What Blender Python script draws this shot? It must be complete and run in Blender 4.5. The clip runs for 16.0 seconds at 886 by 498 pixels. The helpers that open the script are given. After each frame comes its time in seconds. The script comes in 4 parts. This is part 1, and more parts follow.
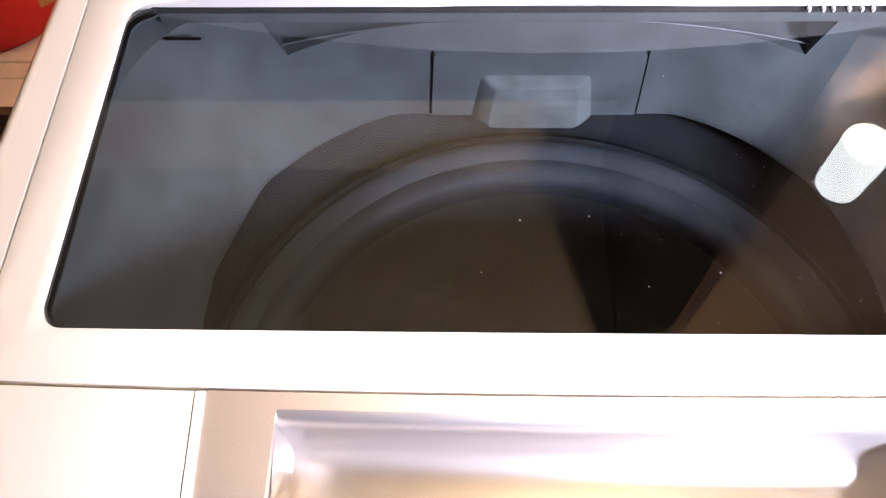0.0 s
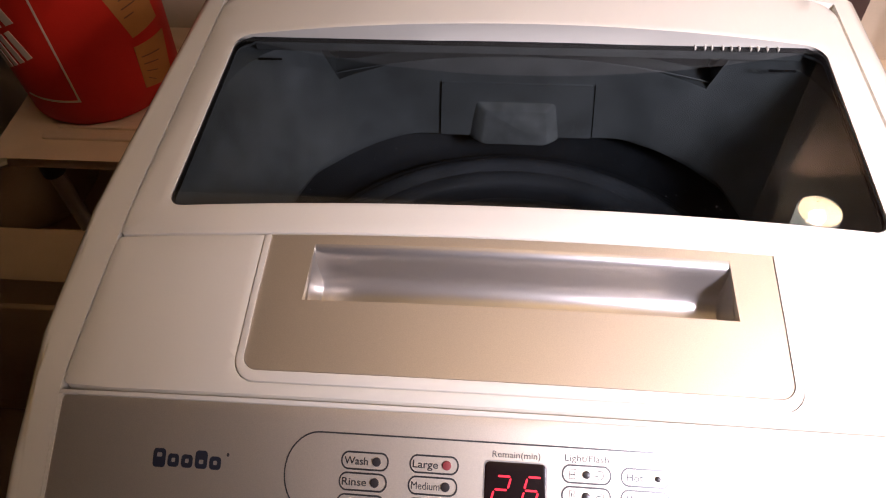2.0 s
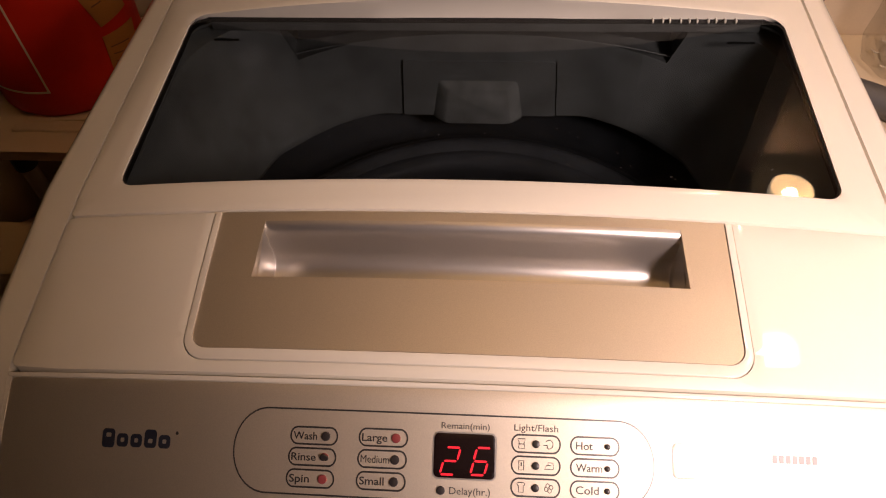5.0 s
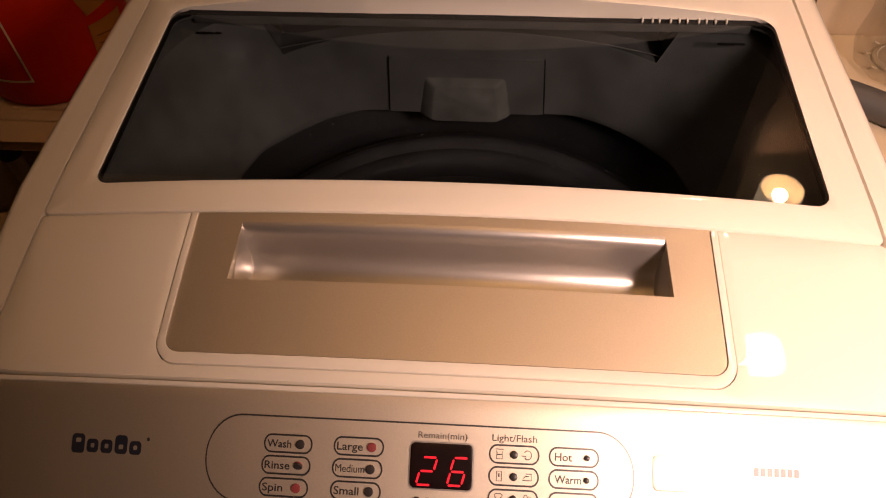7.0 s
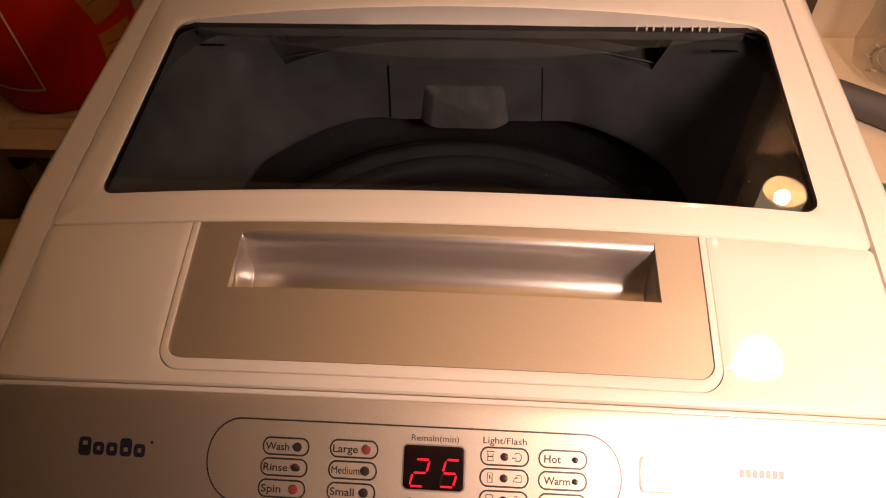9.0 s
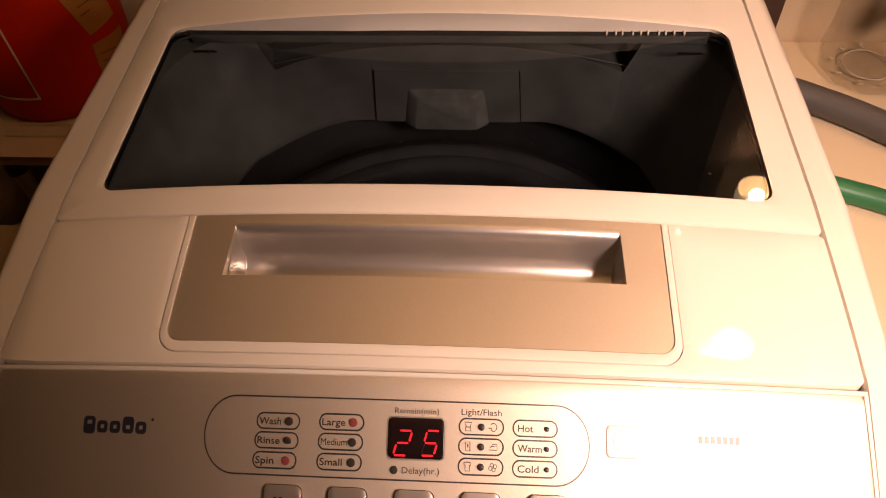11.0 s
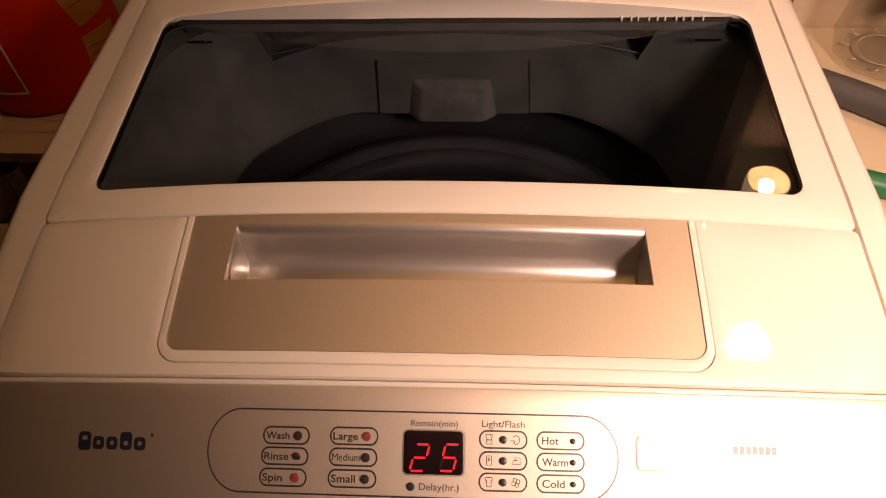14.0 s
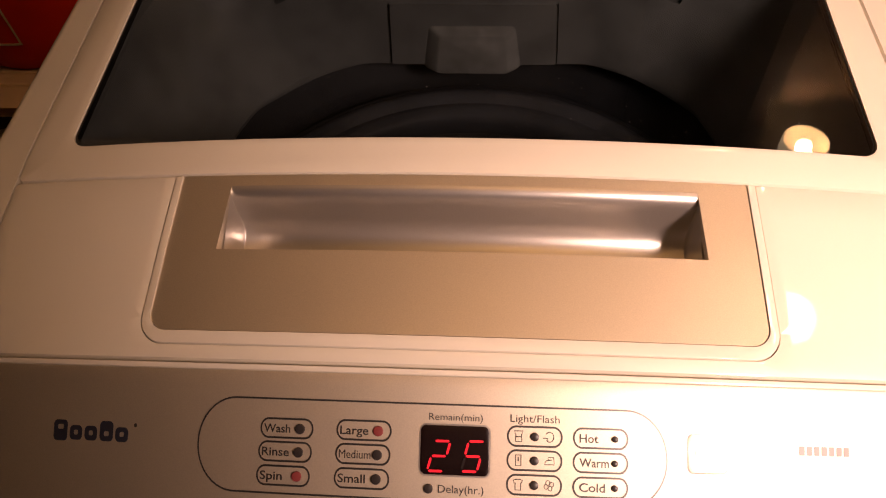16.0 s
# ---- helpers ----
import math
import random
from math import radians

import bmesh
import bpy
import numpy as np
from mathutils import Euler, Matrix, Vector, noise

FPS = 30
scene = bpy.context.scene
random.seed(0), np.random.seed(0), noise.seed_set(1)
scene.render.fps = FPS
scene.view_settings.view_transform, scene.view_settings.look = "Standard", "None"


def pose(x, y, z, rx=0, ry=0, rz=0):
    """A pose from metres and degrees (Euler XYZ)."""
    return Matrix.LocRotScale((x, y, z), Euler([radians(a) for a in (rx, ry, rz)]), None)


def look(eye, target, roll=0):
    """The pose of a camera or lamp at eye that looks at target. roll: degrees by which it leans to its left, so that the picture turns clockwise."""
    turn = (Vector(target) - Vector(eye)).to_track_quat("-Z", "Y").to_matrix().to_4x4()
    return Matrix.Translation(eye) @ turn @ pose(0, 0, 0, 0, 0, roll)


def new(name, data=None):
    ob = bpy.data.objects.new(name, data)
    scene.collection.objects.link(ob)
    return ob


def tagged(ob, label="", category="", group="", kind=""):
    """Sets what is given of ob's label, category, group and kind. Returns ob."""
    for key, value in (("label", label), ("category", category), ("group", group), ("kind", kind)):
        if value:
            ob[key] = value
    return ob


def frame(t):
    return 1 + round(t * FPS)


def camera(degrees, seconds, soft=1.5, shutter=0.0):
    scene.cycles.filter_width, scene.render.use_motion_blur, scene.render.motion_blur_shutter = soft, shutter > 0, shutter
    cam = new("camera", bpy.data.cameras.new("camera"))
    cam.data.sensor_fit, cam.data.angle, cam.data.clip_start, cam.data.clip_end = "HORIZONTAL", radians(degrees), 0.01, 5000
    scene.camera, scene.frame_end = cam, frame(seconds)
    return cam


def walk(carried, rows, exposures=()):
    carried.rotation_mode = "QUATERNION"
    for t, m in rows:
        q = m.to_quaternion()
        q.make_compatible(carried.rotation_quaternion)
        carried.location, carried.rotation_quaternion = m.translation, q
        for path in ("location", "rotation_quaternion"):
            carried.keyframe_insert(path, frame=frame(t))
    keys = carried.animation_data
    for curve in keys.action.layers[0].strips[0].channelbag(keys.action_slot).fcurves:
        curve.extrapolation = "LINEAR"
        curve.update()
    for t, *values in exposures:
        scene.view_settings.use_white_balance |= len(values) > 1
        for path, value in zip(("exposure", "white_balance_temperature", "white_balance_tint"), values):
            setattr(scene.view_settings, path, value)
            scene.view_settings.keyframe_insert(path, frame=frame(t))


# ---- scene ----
LENS = 60.8
cam = camera(LENS, 16.0, soft=1.1)
# seconds, eye, target, roll
PATH = [
    (0, (-0.0483, -0.0889, 1.1825), (-0.0600, 0.1498, 0.7433), -2.18),
    (0.5, (-0.0214, -0.1497, 1.1940), (-0.0576, 0.1107, 0.7687), -5.17),
    (1, (-0.0268, -0.2062, 1.2156), (-0.0644, 0.0777, 0.8058), -2.22),
    (1.5, (-0.0260, -0.2530, 1.2390), (-0.0627, 0.0513, 0.8440), -2.95),
    (2, (-0.0072, -0.2796, 1.2473), (-0.0469, 0.0340, 0.8599), -3.12),
    (2.5, (0.0131, -0.2804, 1.2390), (-0.0253, 0.0265, 0.8461), -4.54),
    (3, (0.0178, -0.2822, 1.2448), (-0.0204, 0.0289, 0.8552), -4.31),
    (3.5, (0.0184, -0.2817, 1.2398), (-0.0203, 0.0281, 0.8492), -4.55),
    (4, (0.0115, -0.2851, 1.2399), (-0.0261, 0.0254, 0.8498), -4.08),
    (6.5, (0.0223, -0.2769, 1.2326), (-0.0063, 0.0305, 0.8394), -2.60),
    (7, (0.0212, -0.2733, 1.2350), (-0.0074, 0.0327, 0.8407), -2.08),
    (7.5, (0.0199, -0.2731, 1.2370), (-0.0114, 0.0329, 0.8428), -2.30),
    (8, (0.0219, -0.2801, 1.2395), (-0.0166, 0.0268, 0.8467), -3.00),
    (8.5, (0.0299, -0.2670, 1.2320), (-0.0015, 0.0305, 0.8314), -3.14),
    (9, (0.0319, -0.2765, 1.2457), (-0.0047, 0.0294, 0.8519), -3.56),
    (11.5, (0.0418, -0.3053, 1.2620), (0.0116, 0.0061, 0.8720), -3.30),
    (12, (0.0338, -0.3003, 1.2574), (0.0032, 0.0114, 0.8677), -3.48),
    (12.5, (0.0315, -0.2943, 1.2568), (0.0033, 0.0154, 0.8653), -3.17),
    (13, (0.0290, -0.2927, 1.2523), (0.0003, 0.0164, 0.8603), -3.17),
    (13.5, (0.0279, -0.2888, 1.2502), (-0.0006, 0.0195, 0.8576), -3.24),
    (14, (0.0277, -0.2847, 1.2457), (0.0004, 0.0217, 0.8515), -3.39),
    (14.5, (0.0261, -0.2780, 1.2369), (-0.0018, 0.0227, 0.8384), -3.44),
    (15, (0.0243, -0.2661, 1.2303), (-0.0047, 0.0292, 0.8279), -3.57),
    (15.5, (0.0259, -0.2563, 1.2214), (-0.0048, 0.0347, 0.8160), -4.03),
    (16, (0.0184, -0.2500, 1.2063), (-0.0148, 0.0350, 0.7967), -4.22),
]
# seconds, stops, kelvin, tint
EXPOSURES = [
    (0.0, 2.4, 4550, 18),
    (0.5, 1.8, 4550, 18),
    (1.0, 0.7, 4650, 18),
    (1.5, 0.5, 4850, 18),
    (2.0, 0.5, 5000, 18),
    (2.5, 0.1, 5050, 18),
    (3.0, -0.3, 5250, 19),
    (4.2, -0.3, 5650, 20),
    (6.3, -0.3, 7250, 33),
    (11.3, -0.3, 7600, 36),
    (16.0, -0.3, 7600, 36),
]
walk(cam, [(t, look(eye, target, roll)) for t, eye, target, roll in PATH], EXPOSURES)

# ---------------------------------------------------------------- light
world = bpy.data.worlds.new("room_air")
scene.world = world
world.use_nodes = True
world.node_tree.nodes["Background"].inputs["Color"].default_value = (0.9, 0.75, 0.6, 1)
world.node_tree.nodes["Background"].inputs["Strength"].default_value = 0.006

WARM = (1.0, 0.64, 0.36)


def bulb_light(name, place, power, radius, colour=WARM):
    data = bpy.data.lights.new(name, "POINT")
    data.energy, data.color, data.shadow_soft_size = power, colour, radius
    ob = new(name, data)
    ob.location = place
    return ob


LAMP_VANITY = (0.404, 0.42, 1.335)
LAMP_CEILING = (0.765, 0.135, 1.70)
LAMP_ROOM = (0.60, -0.56, 1.50)
bulb_light("vanity_bulb_light", (LAMP_VANITY[0], LAMP_VANITY[1], LAMP_VANITY[2] - 0.022), 1.2, 0.010)
bulb_light("ceiling_bulb_light", LAMP_CEILING, 5.0, 0.058)
room = bpy.data.lights.new("room_bulb_light", "SPOT")
room.energy, room.color, room.shadow_soft_size = 84.0, (1.0, 0.80, 0.67), 0.11
room.spot_size, room.spot_blend = radians(58), 1.0
new("room_bulb_light", room).matrix_world = look(LAMP_ROOM, (0.30, -0.06, 0.90))
# Added fill without a source of its own: lights the ceiling for soft bounce.
fill_up = bpy.data.lights.new("ceiling_fill_light", "SPOT")
fill_up.energy, fill_up.color, fill_up.shadow_soft_size = 100.0, (1.0, 0.56, 0.18), 0.05
fill_up.spot_size, fill_up.spot_blend = radians(95), 0.9
new("ceiling_fill_light", fill_up).matrix_world = look((LAMP_ROOM[0], LAMP_ROOM[1], 1.90), (-0.15, 0.50, 2.42))


# ---------------------------------------------------------------- materials
def material(name, base, rough=0.5, metal=0.0, grain=0.04, grain_size=400.0, stain=0.06, stain_size=9.0,
             bump=0.02, coat=0.0, coat_rough=0.05, coat_ior=1.5, spec=0.5, emit=None, power=0.0, tint=None):
    """A principled surface with fine grain, broad stains and a fine relief, all in metres."""
    m = bpy.data.materials.new(name)
    m.use_nodes = True
    nodes, links = m.node_tree.nodes, m.node_tree.links
    p = nodes["Principled BSDF"]
    p.inputs["Roughness"].default_value, p.inputs["Metallic"].default_value = rough, metal
    p.inputs["Coat Weight"].default_value = coat
    p.inputs["Specular IOR Level"].default_value = spec
    p.inputs["Coat Roughness"].default_value, p.inputs["Coat IOR"].default_value = coat_rough, coat_ior
    coords = nodes.new("ShaderNodeTexCoord")
    fine, broad = nodes.new("ShaderNodeTexNoise"), nodes.new("ShaderNodeTexNoise")
    fine.inputs["Scale"].default_value, broad.inputs["Scale"].default_value = grain_size, stain_size
    broad.inputs["Detail"].default_value = 6
    links.new(coords.outputs["Object"], fine.inputs["Vector"])
    links.new(coords.outputs["Object"], broad.inputs["Vector"])
    ramp = nodes.new("ShaderNodeMix")
    ramp.data_type = "RGBA"
    other = tint or tuple(c * (1 - stain * 3) for c in base)
    ramp.inputs["A"].default_value, ramp.inputs["B"].default_value = (*base, 1), (*other, 1)
    scale = nodes.new("ShaderNodeMapRange")
    scale.inputs["From Min"].default_value, scale.inputs["From Max"].default_value = 0.35, 0.75
    links.new(broad.outputs["Fac"], scale.inputs["Value"])
    links.new(scale.outputs["Result"], ramp.inputs["Factor"])
    speck = nodes.new("ShaderNodeHueSaturation")
    value = nodes.new("ShaderNodeMapRange")
    value.inputs["To Min"].default_value, value.inputs["To Max"].default_value = 1 - grain, 1 + grain
    links.new(fine.outputs["Fac"], value.inputs["Value"])
    links.new(value.outputs["Result"], speck.inputs["Value"])
    links.new(ramp.outputs["Result"], speck.inputs["Color"])
    links.new(speck.outputs["Color"], p.inputs["Base Color"])
    wear = nodes.new("ShaderNodeMapRange")
    wear.inputs["To Min"].default_value, wear.inputs["To Max"].default_value = max(rough - 0.06, 0.02), min(rough + 0.06, 1)
    links.new(broad.outputs["Fac"], wear.inputs["Value"])
    links.new(wear.outputs["Result"], p.inputs["Roughness"])
    if bump:
        b = nodes.new("ShaderNodeBump")
        b.inputs["Strength"].default_value, b.inputs["Distance"].default_value = bump, 0.001
        links.new(fine.outputs["Fac"], b.inputs["Height"])
        links.new(b.outputs["Normal"], p.inputs["Normal"])
    if emit:
        p.inputs["Emission Color"].default_value, p.inputs["Emission Strength"].default_value = (*emit, 1), power
    return m


def glass_material(name, tint, rough=0.02, base=0.04, most=0.9):
    m = bpy.data.materials.new(name)
    m.use_nodes = True
    nodes, links = m.node_tree.nodes, m.node_tree.links
    nodes.remove(nodes["Principled BSDF"])
    clear, gloss, mix, facing = (nodes.new("ShaderNodeBsdfTransparent"), nodes.new("ShaderNodeBsdfGlossy"),
                                 nodes.new("ShaderNodeMixShader"), nodes.new("ShaderNodeLayerWeight"))
    clear.inputs["Color"].default_value = (*tint, 1)
    gloss.inputs["Roughness"].default_value = rough
    facing.inputs["Blend"].default_value = 0.5
    power, scale = nodes.new("ShaderNodeMath"), nodes.new("ShaderNodeMath")
    power.operation, scale.operation = "POWER", "MULTIPLY_ADD"
    power.inputs[1].default_value, scale.inputs[1].default_value, scale.inputs[2].default_value = 5.0, most, base
    links.new(facing.outputs["Facing"], power.inputs[0])
    links.new(power.outputs["Value"], scale.inputs[0])
    links.new(scale.outputs["Value"], mix.inputs["Fac"])
    links.new(clear.outputs["BSDF"], mix.inputs[1])
    links.new(gloss.outputs["BSDF"], mix.inputs[2])
    links.new(mix.outputs["Shader"], nodes["Material Output"].inputs["Surface"])
    return m


WHITE = material("white_plastic", (0.80, 0.76, 0.66), 0.45, grain=0.015, grain_size=900, stain=0.015, bump=0.006, coat=0.9, coat_ior=1.65)
WHITE_METAL = material("white_enamel", (0.78, 0.77, 0.75), 0.35, stain=0.02, bump=0.01)
SILVER = material("silver_paint", (0.75, 0.68, 0.57), 0.47, metal=0.88, grain=0.10, grain_size=1600, stain=0.02, bump=0.03)
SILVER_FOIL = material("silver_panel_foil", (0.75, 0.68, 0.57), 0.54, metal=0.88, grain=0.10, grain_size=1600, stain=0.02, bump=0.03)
SILVER_SMOOTH = material("smooth_silver_paint", (0.64, 0.61, 0.57), 0.34, metal=0.85, grain=0.06, grain_size=1600, stain=0.02, bump=0.02)
GREY = material("grey_plastic", (0.37, 0.39, 0.39), 0.38, spec=0.5, grain=0.10, grain_size=420, stain=0.12, stain_size=34, bump=0.012)
GREY_PALE = material("pale_grey_plastic", (0.54, 0.56, 0.55), 0.45, spec=0.4, grain=0.14, grain_size=420, stain=0.14, stain_size=70, bump=0.015)
# Darker copies of the collar grey; the drum mouth's shade is in their colour.
GREY_SHADED = material("shaded_grey_plastic", (0.055, 0.060, 0.070), 0.5, spec=0.2, grain=0.12, grain_size=380, stain=0.12, stain_size=30, bump=0.012)
GREY_HALF_SHADED = material("half_shaded_grey_plastic", (0.14, 0.152, 0.175), 0.45, spec=0.3, grain=0.12, grain_size=380, stain=0.12, stain_size=26, bump=0.012)
STEEL = material("wet_steel", (0.36, 0.36, 0.37), 0.40, metal=0.5, grain=0.12, grain_size=180, stain=0.10, stain_size=14, bump=0.05)
GLINT = material("pale_glint_plastic", (0.62, 0.60, 0.52), 0.15, bump=0)
RUBBER = material("black_rubber", (0.012, 0.012, 0.013), 0.45, bump=0.02)
PRINT = material("dark_print", (0.022, 0.02, 0.02), 0.45, spec=0.5, bump=0, coat=1.0, coat_rough=0.30, coat_ior=1.75)
PRINT_BLUE = material("dark_blue_print", (0.018, 0.022, 0.04), 0.45, bump=0, coat=1.0, coat_rough=0.30, coat_ior=1.6)
SCREEN = material("black_display", (0.010, 0.004, 0.004), 0.25, bump=0, stain=0.02)
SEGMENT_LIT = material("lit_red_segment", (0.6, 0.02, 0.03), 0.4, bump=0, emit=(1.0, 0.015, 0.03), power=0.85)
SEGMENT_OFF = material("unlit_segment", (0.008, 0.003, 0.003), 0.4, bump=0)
LED_LIT = material("lit_red_indicator", (0.26, 0.05, 0.05), 0.4, bump=0, emit=(0.8, 0.10, 0.11), power=0.012)
LED_OFF = material("dark_indicator", (0.035, 0.03, 0.03), 0.35, bump=0)
WINDOW_GLASS = glass_material("tinted_lid_glass", (0.32, 0.335, 0.335), 0.02, 0.046)
JAR_GLASS = glass_material("clear_jar_plastic", (0.95, 0.94, 0.92), 0.06, 0.07, 0.7)
CLEAR = bpy.data.materials.new("clear_underside")
CLEAR.use_nodes = True
CLEAR.node_tree.nodes.remove(CLEAR.node_tree.nodes["Principled BSDF"])
CLEAR.node_tree.links.new(CLEAR.node_tree.nodes.new("ShaderNodeBsdfTransparent").outputs["BSDF"], CLEAR.node_tree.nodes["Material Output"].inputs["Surface"])
ORANGE = material("orange_plastic", (0.62, 0.020, 0.002), 0.5, spec=0.2, stain=0.05, bump=0.02)
CREAM_PRINT = material("cream_print", (0.75, 0.55, 0.35), 0.5, bump=0)
NOTE = material("yellow_label_paper", (0.48, 0.19, 0.03), 0.7, stain=0.06, bump=0.03)
PEN = material("faded_brown_ink", (0.16, 0.07, 0.02), 0.7, bump=0)
BENCH = material("white_bench_plastic", (0.78, 0.60, 0.42), 0.45, stain=0.05)
TUBE = material("grey_aluminium_tube", (0.45, 0.44, 0.42), 0.4, metal=0.8)
TUB_ENAMEL = material("beige_bath_enamel", (0.48, 0.36, 0.23), 0.3, stain=0.05)
WALL = material("cream_wall_paint", (0.62, 0.50, 0.34), 0.6, stain=0.04, bump=0.05)
WALL_BROWN = material("brown_upper_wall_paint", (0.27, 0.20, 0.14), 0.6, stain=0.08, bump=0.05)
VEIL_PAINT = material("pale_veil_paint", (0.62, 0.63, 0.64), 0.6, stain=0.04, bump=0.0)
WALL_TILE = material("dark_wall_tile", (0.034, 0.026, 0.019), 0.35, stain=0.06)
CEILING = material("ceiling_paint", (0.70, 0.70, 0.69), 0.8, stain=0.05, bump=0.0)
WALL_LOW_BOUNCE = material("low_bounce_brown", (0.08, 0.058, 0.042), 0.7, stain=0.05)
FLOOR = material("brown_floor_vinyl", (0.14, 0.095, 0.06), 0.5, stain=0.1)
COUNTER = material("cream_counter_laminate", (0.74, 0.62, 0.43), 0.35, stain=0.03)
CABINET = material("painted_cabinet", (0.55, 0.46, 0.36), 0.5)
HOSE_GREY = material("grey_hose_rubber", (0.075, 0.072, 0.07), 0.5, bump=0.05)
HOSE_GREEN = material("green_hose_rubber", (0.012, 0.16, 0.065), 0.4, bump=0.05)
YELLOW = material("yellow_plastic", (0.80, 0.48, 0.02), 0.4)
DARK_WOOD = material("dark_wood", (0.06, 0.03, 0.02), 0.5, stain=0.12, bump=0.08)
BRASS = material("brushed_nickel", (0.5, 0.46, 0.4), 0.3, metal=1.0)
OPAL = material("glowing_opal_glass", (0.8, 0.74, 0.6), 0.35, bump=0, emit=(1.0, 0.76, 0.46), power=0.8)
PAPER = material("glowing_cream_paper", (0.75, 0.66, 0.45), 0.7, bump=0, emit=(1.0, 0.84, 0.52), power=5.0)
BULB = material("glowing_bulb", (0.9, 0.85, 0.7), 0.3, bump=0, emit=(1.0, 0.80, 0.55), power=14.0)
JAR_GLINT = material("pale_jar_glint", (0.60, 0.53, 0.41), 0.15, bump=0)
SPECK = material("dried_water_specks", (0.08, 0.08, 0.08), 0.5, bump=0)


# ---------------------------------------------------------------- mesh helpers
def part(name, bm, mat, parent=None, label="", angle=38, smooth=True):
    """Links a bmesh as one mesh object, under a thing or a part."""
    mesh = bpy.data.meshes.new(name)
    bmesh.ops.recalc_face_normals(bm, faces=bm.faces)
    bm.to_mesh(mesh)
    bm.free()
    for one in (mat if isinstance(mat, (list, tuple)) else [mat]):
        mesh.materials.append(one)
    if smooth:
        mesh.shade_smooth()
        mesh.set_sharp_from_angle(angle=radians(angle))
    ob = new(name, mesh)
    ob.parent = parent
    if label:
        ob["label"] = label
    return ob


def thing(name, label, category, group="", kind="", place=(0, 0, 0)):
    ob = new(name)
    ob.empty_display_size = 0.05
    ob.location = place
    return tagged(ob, label, category, group, kind)


def fillet(points, radii, steps=7):
    """A closed polygon with rounded corners."""
    out, n = [], len(points)
    for i, (p, r) in enumerate(zip(points, radii)):
        p, a, b = Vector(p), Vector(points[i - 1]), Vector(points[(i + 1) % n])
        if r <= 0:
            out.append(tuple(p))
            continue
        u, w = (a - p).normalized(), (b - p).normalized()
        half = u.angle(w) / 2
        reach = r / math.tan(half)
        centre = p + (u + w).normalized() * (r / math.sin(half))
        start, end = p + u * reach, p + w * reach
        for k in range(steps + 1):
            d = (start - centre).lerp(end - centre, k / steps).normalized() * r
            out.append(tuple(centre + d))
    return out


def loft(bm, rings, closed=True, cap_first=False, cap_last=False, mat=0):
    """Faces between rings of equal length."""
    rows = [[bm.verts.new(p) for p in ring] for ring in rings]
    n = len(rows[0])
    for a, b in zip(rows, rows[1:]):
        for i in range(n if closed else n - 1):
            f = bm.faces.new((a[i], a[(i + 1) % n], b[(i + 1) % n], b[i]))
            f.material_index = mat
    if cap_first:
        bm.faces.new(rows[0][::-1]).material_index = mat
    if cap_last:
        bm.faces.new(rows[-1]).material_index = mat
    return rows


def turned(bm, profile, steps=48, centre=(0, 0), mat=0, cap_first=False, cap_last=False):
    """A profile of (radius, z) turned round the upright through centre."""
    loft(bm, [[(centre[0] + r * math.cos(a), centre[1] + r * math.sin(a), z)
               for a in (2 * math.pi * k / steps for k in range(steps))] for r, z in profile],
         cap_first=cap_first, cap_last=cap_last, mat=mat)


def box(bm, low, high, bevel=0.0, mat=0):
    made = bmesh.ops.create_cube(bm, size=1)["verts"]
    for v in made:
        v.co = Vector([lo + (c + 0.5) * (hi - lo) for c, lo, hi in zip(v.co, low, high)])
    faces = {f for v in made for f in v.link_faces}
    for f in faces:
        f.material_index = mat
    if bevel:
        edges = list({e for f in faces for e in f.edges})
        bmesh.ops.bevel(bm, geom=edges, offset=bevel, segments=3, affect="EDGES", profile=0.5)


def tube(bm, points, radius, steps=14, mat=0):
    """A round tube along points."""
    rings, pts = [], [Vector(p) for p in points]
    side = None
    for i, p in enumerate(pts):
        along = (pts[min(i + 1, len(pts) - 1)] - pts[max(i - 1, 0)]).normalized()
        if side is None:
            side = along.orthogonal().normalized()
        side = (side - along * side.dot(along)).normalized()
        up = along.cross(side)
        r = radius[i] if isinstance(radius, (list, tuple)) else radius
        rings.append([p + (side * math.cos(a) + up * math.sin(a)) * r for a in (2 * math.pi * k / steps for k in range(steps))])
    loft(bm, rings, cap_first=True, cap_last=True, mat=mat)


def smooth_path(points, per=10):
    """A Catmull-Rom line through points."""
    pts = [Vector(p) for p in points]
    pts = [2 * pts[0] - pts[1]] + pts + [2 * pts[-1] - pts[-2]]
    out = []
    for a, b, c, d in zip(pts, pts[1:], pts[2:], pts[3:]):
        for k in range(per):
            t = k / per
            out.append(0.5 * (2 * b + (c - a) * t + (2 * a - 5 * b + 4 * c - d) * t * t + (3 * b - a - 3 * c + d) * t ** 3))
    out.append(pts[-2])
    return out


# ---- the machine's crowned top: (u across, v from front to back), bowed and crowned
PROFILE = [(-0.30, 0.74), (-0.215, 0.836), (-0.2, 0.848), (-0.146, 0.8795), (-0.125, 0.8915), (-0.106, 0.902), (-0.102, 0.904),
           (-0.092, 0.9070), (-0.047, 0.9145), (-0.004, 0.9205), (0.02, 0.922), (0.2, 0.922), (0.6, 0.92)]
CROWN, BOW = 0.45, 0.20


def ridge(v):
    return float(np.interp(v, [p[0] for p in PROFILE], [p[1] for p in PROFILE]))


def smooth_ridge(v):
    return sum(ridge(v + d) for d in (-0.004, -0.002, 0, 0.002, 0.004)) / 5


def on_top(u, v, off=0.0):
    return Vector((u, v + BOW * u * u, smooth_ridge(v) - CROWN * u * u + off))


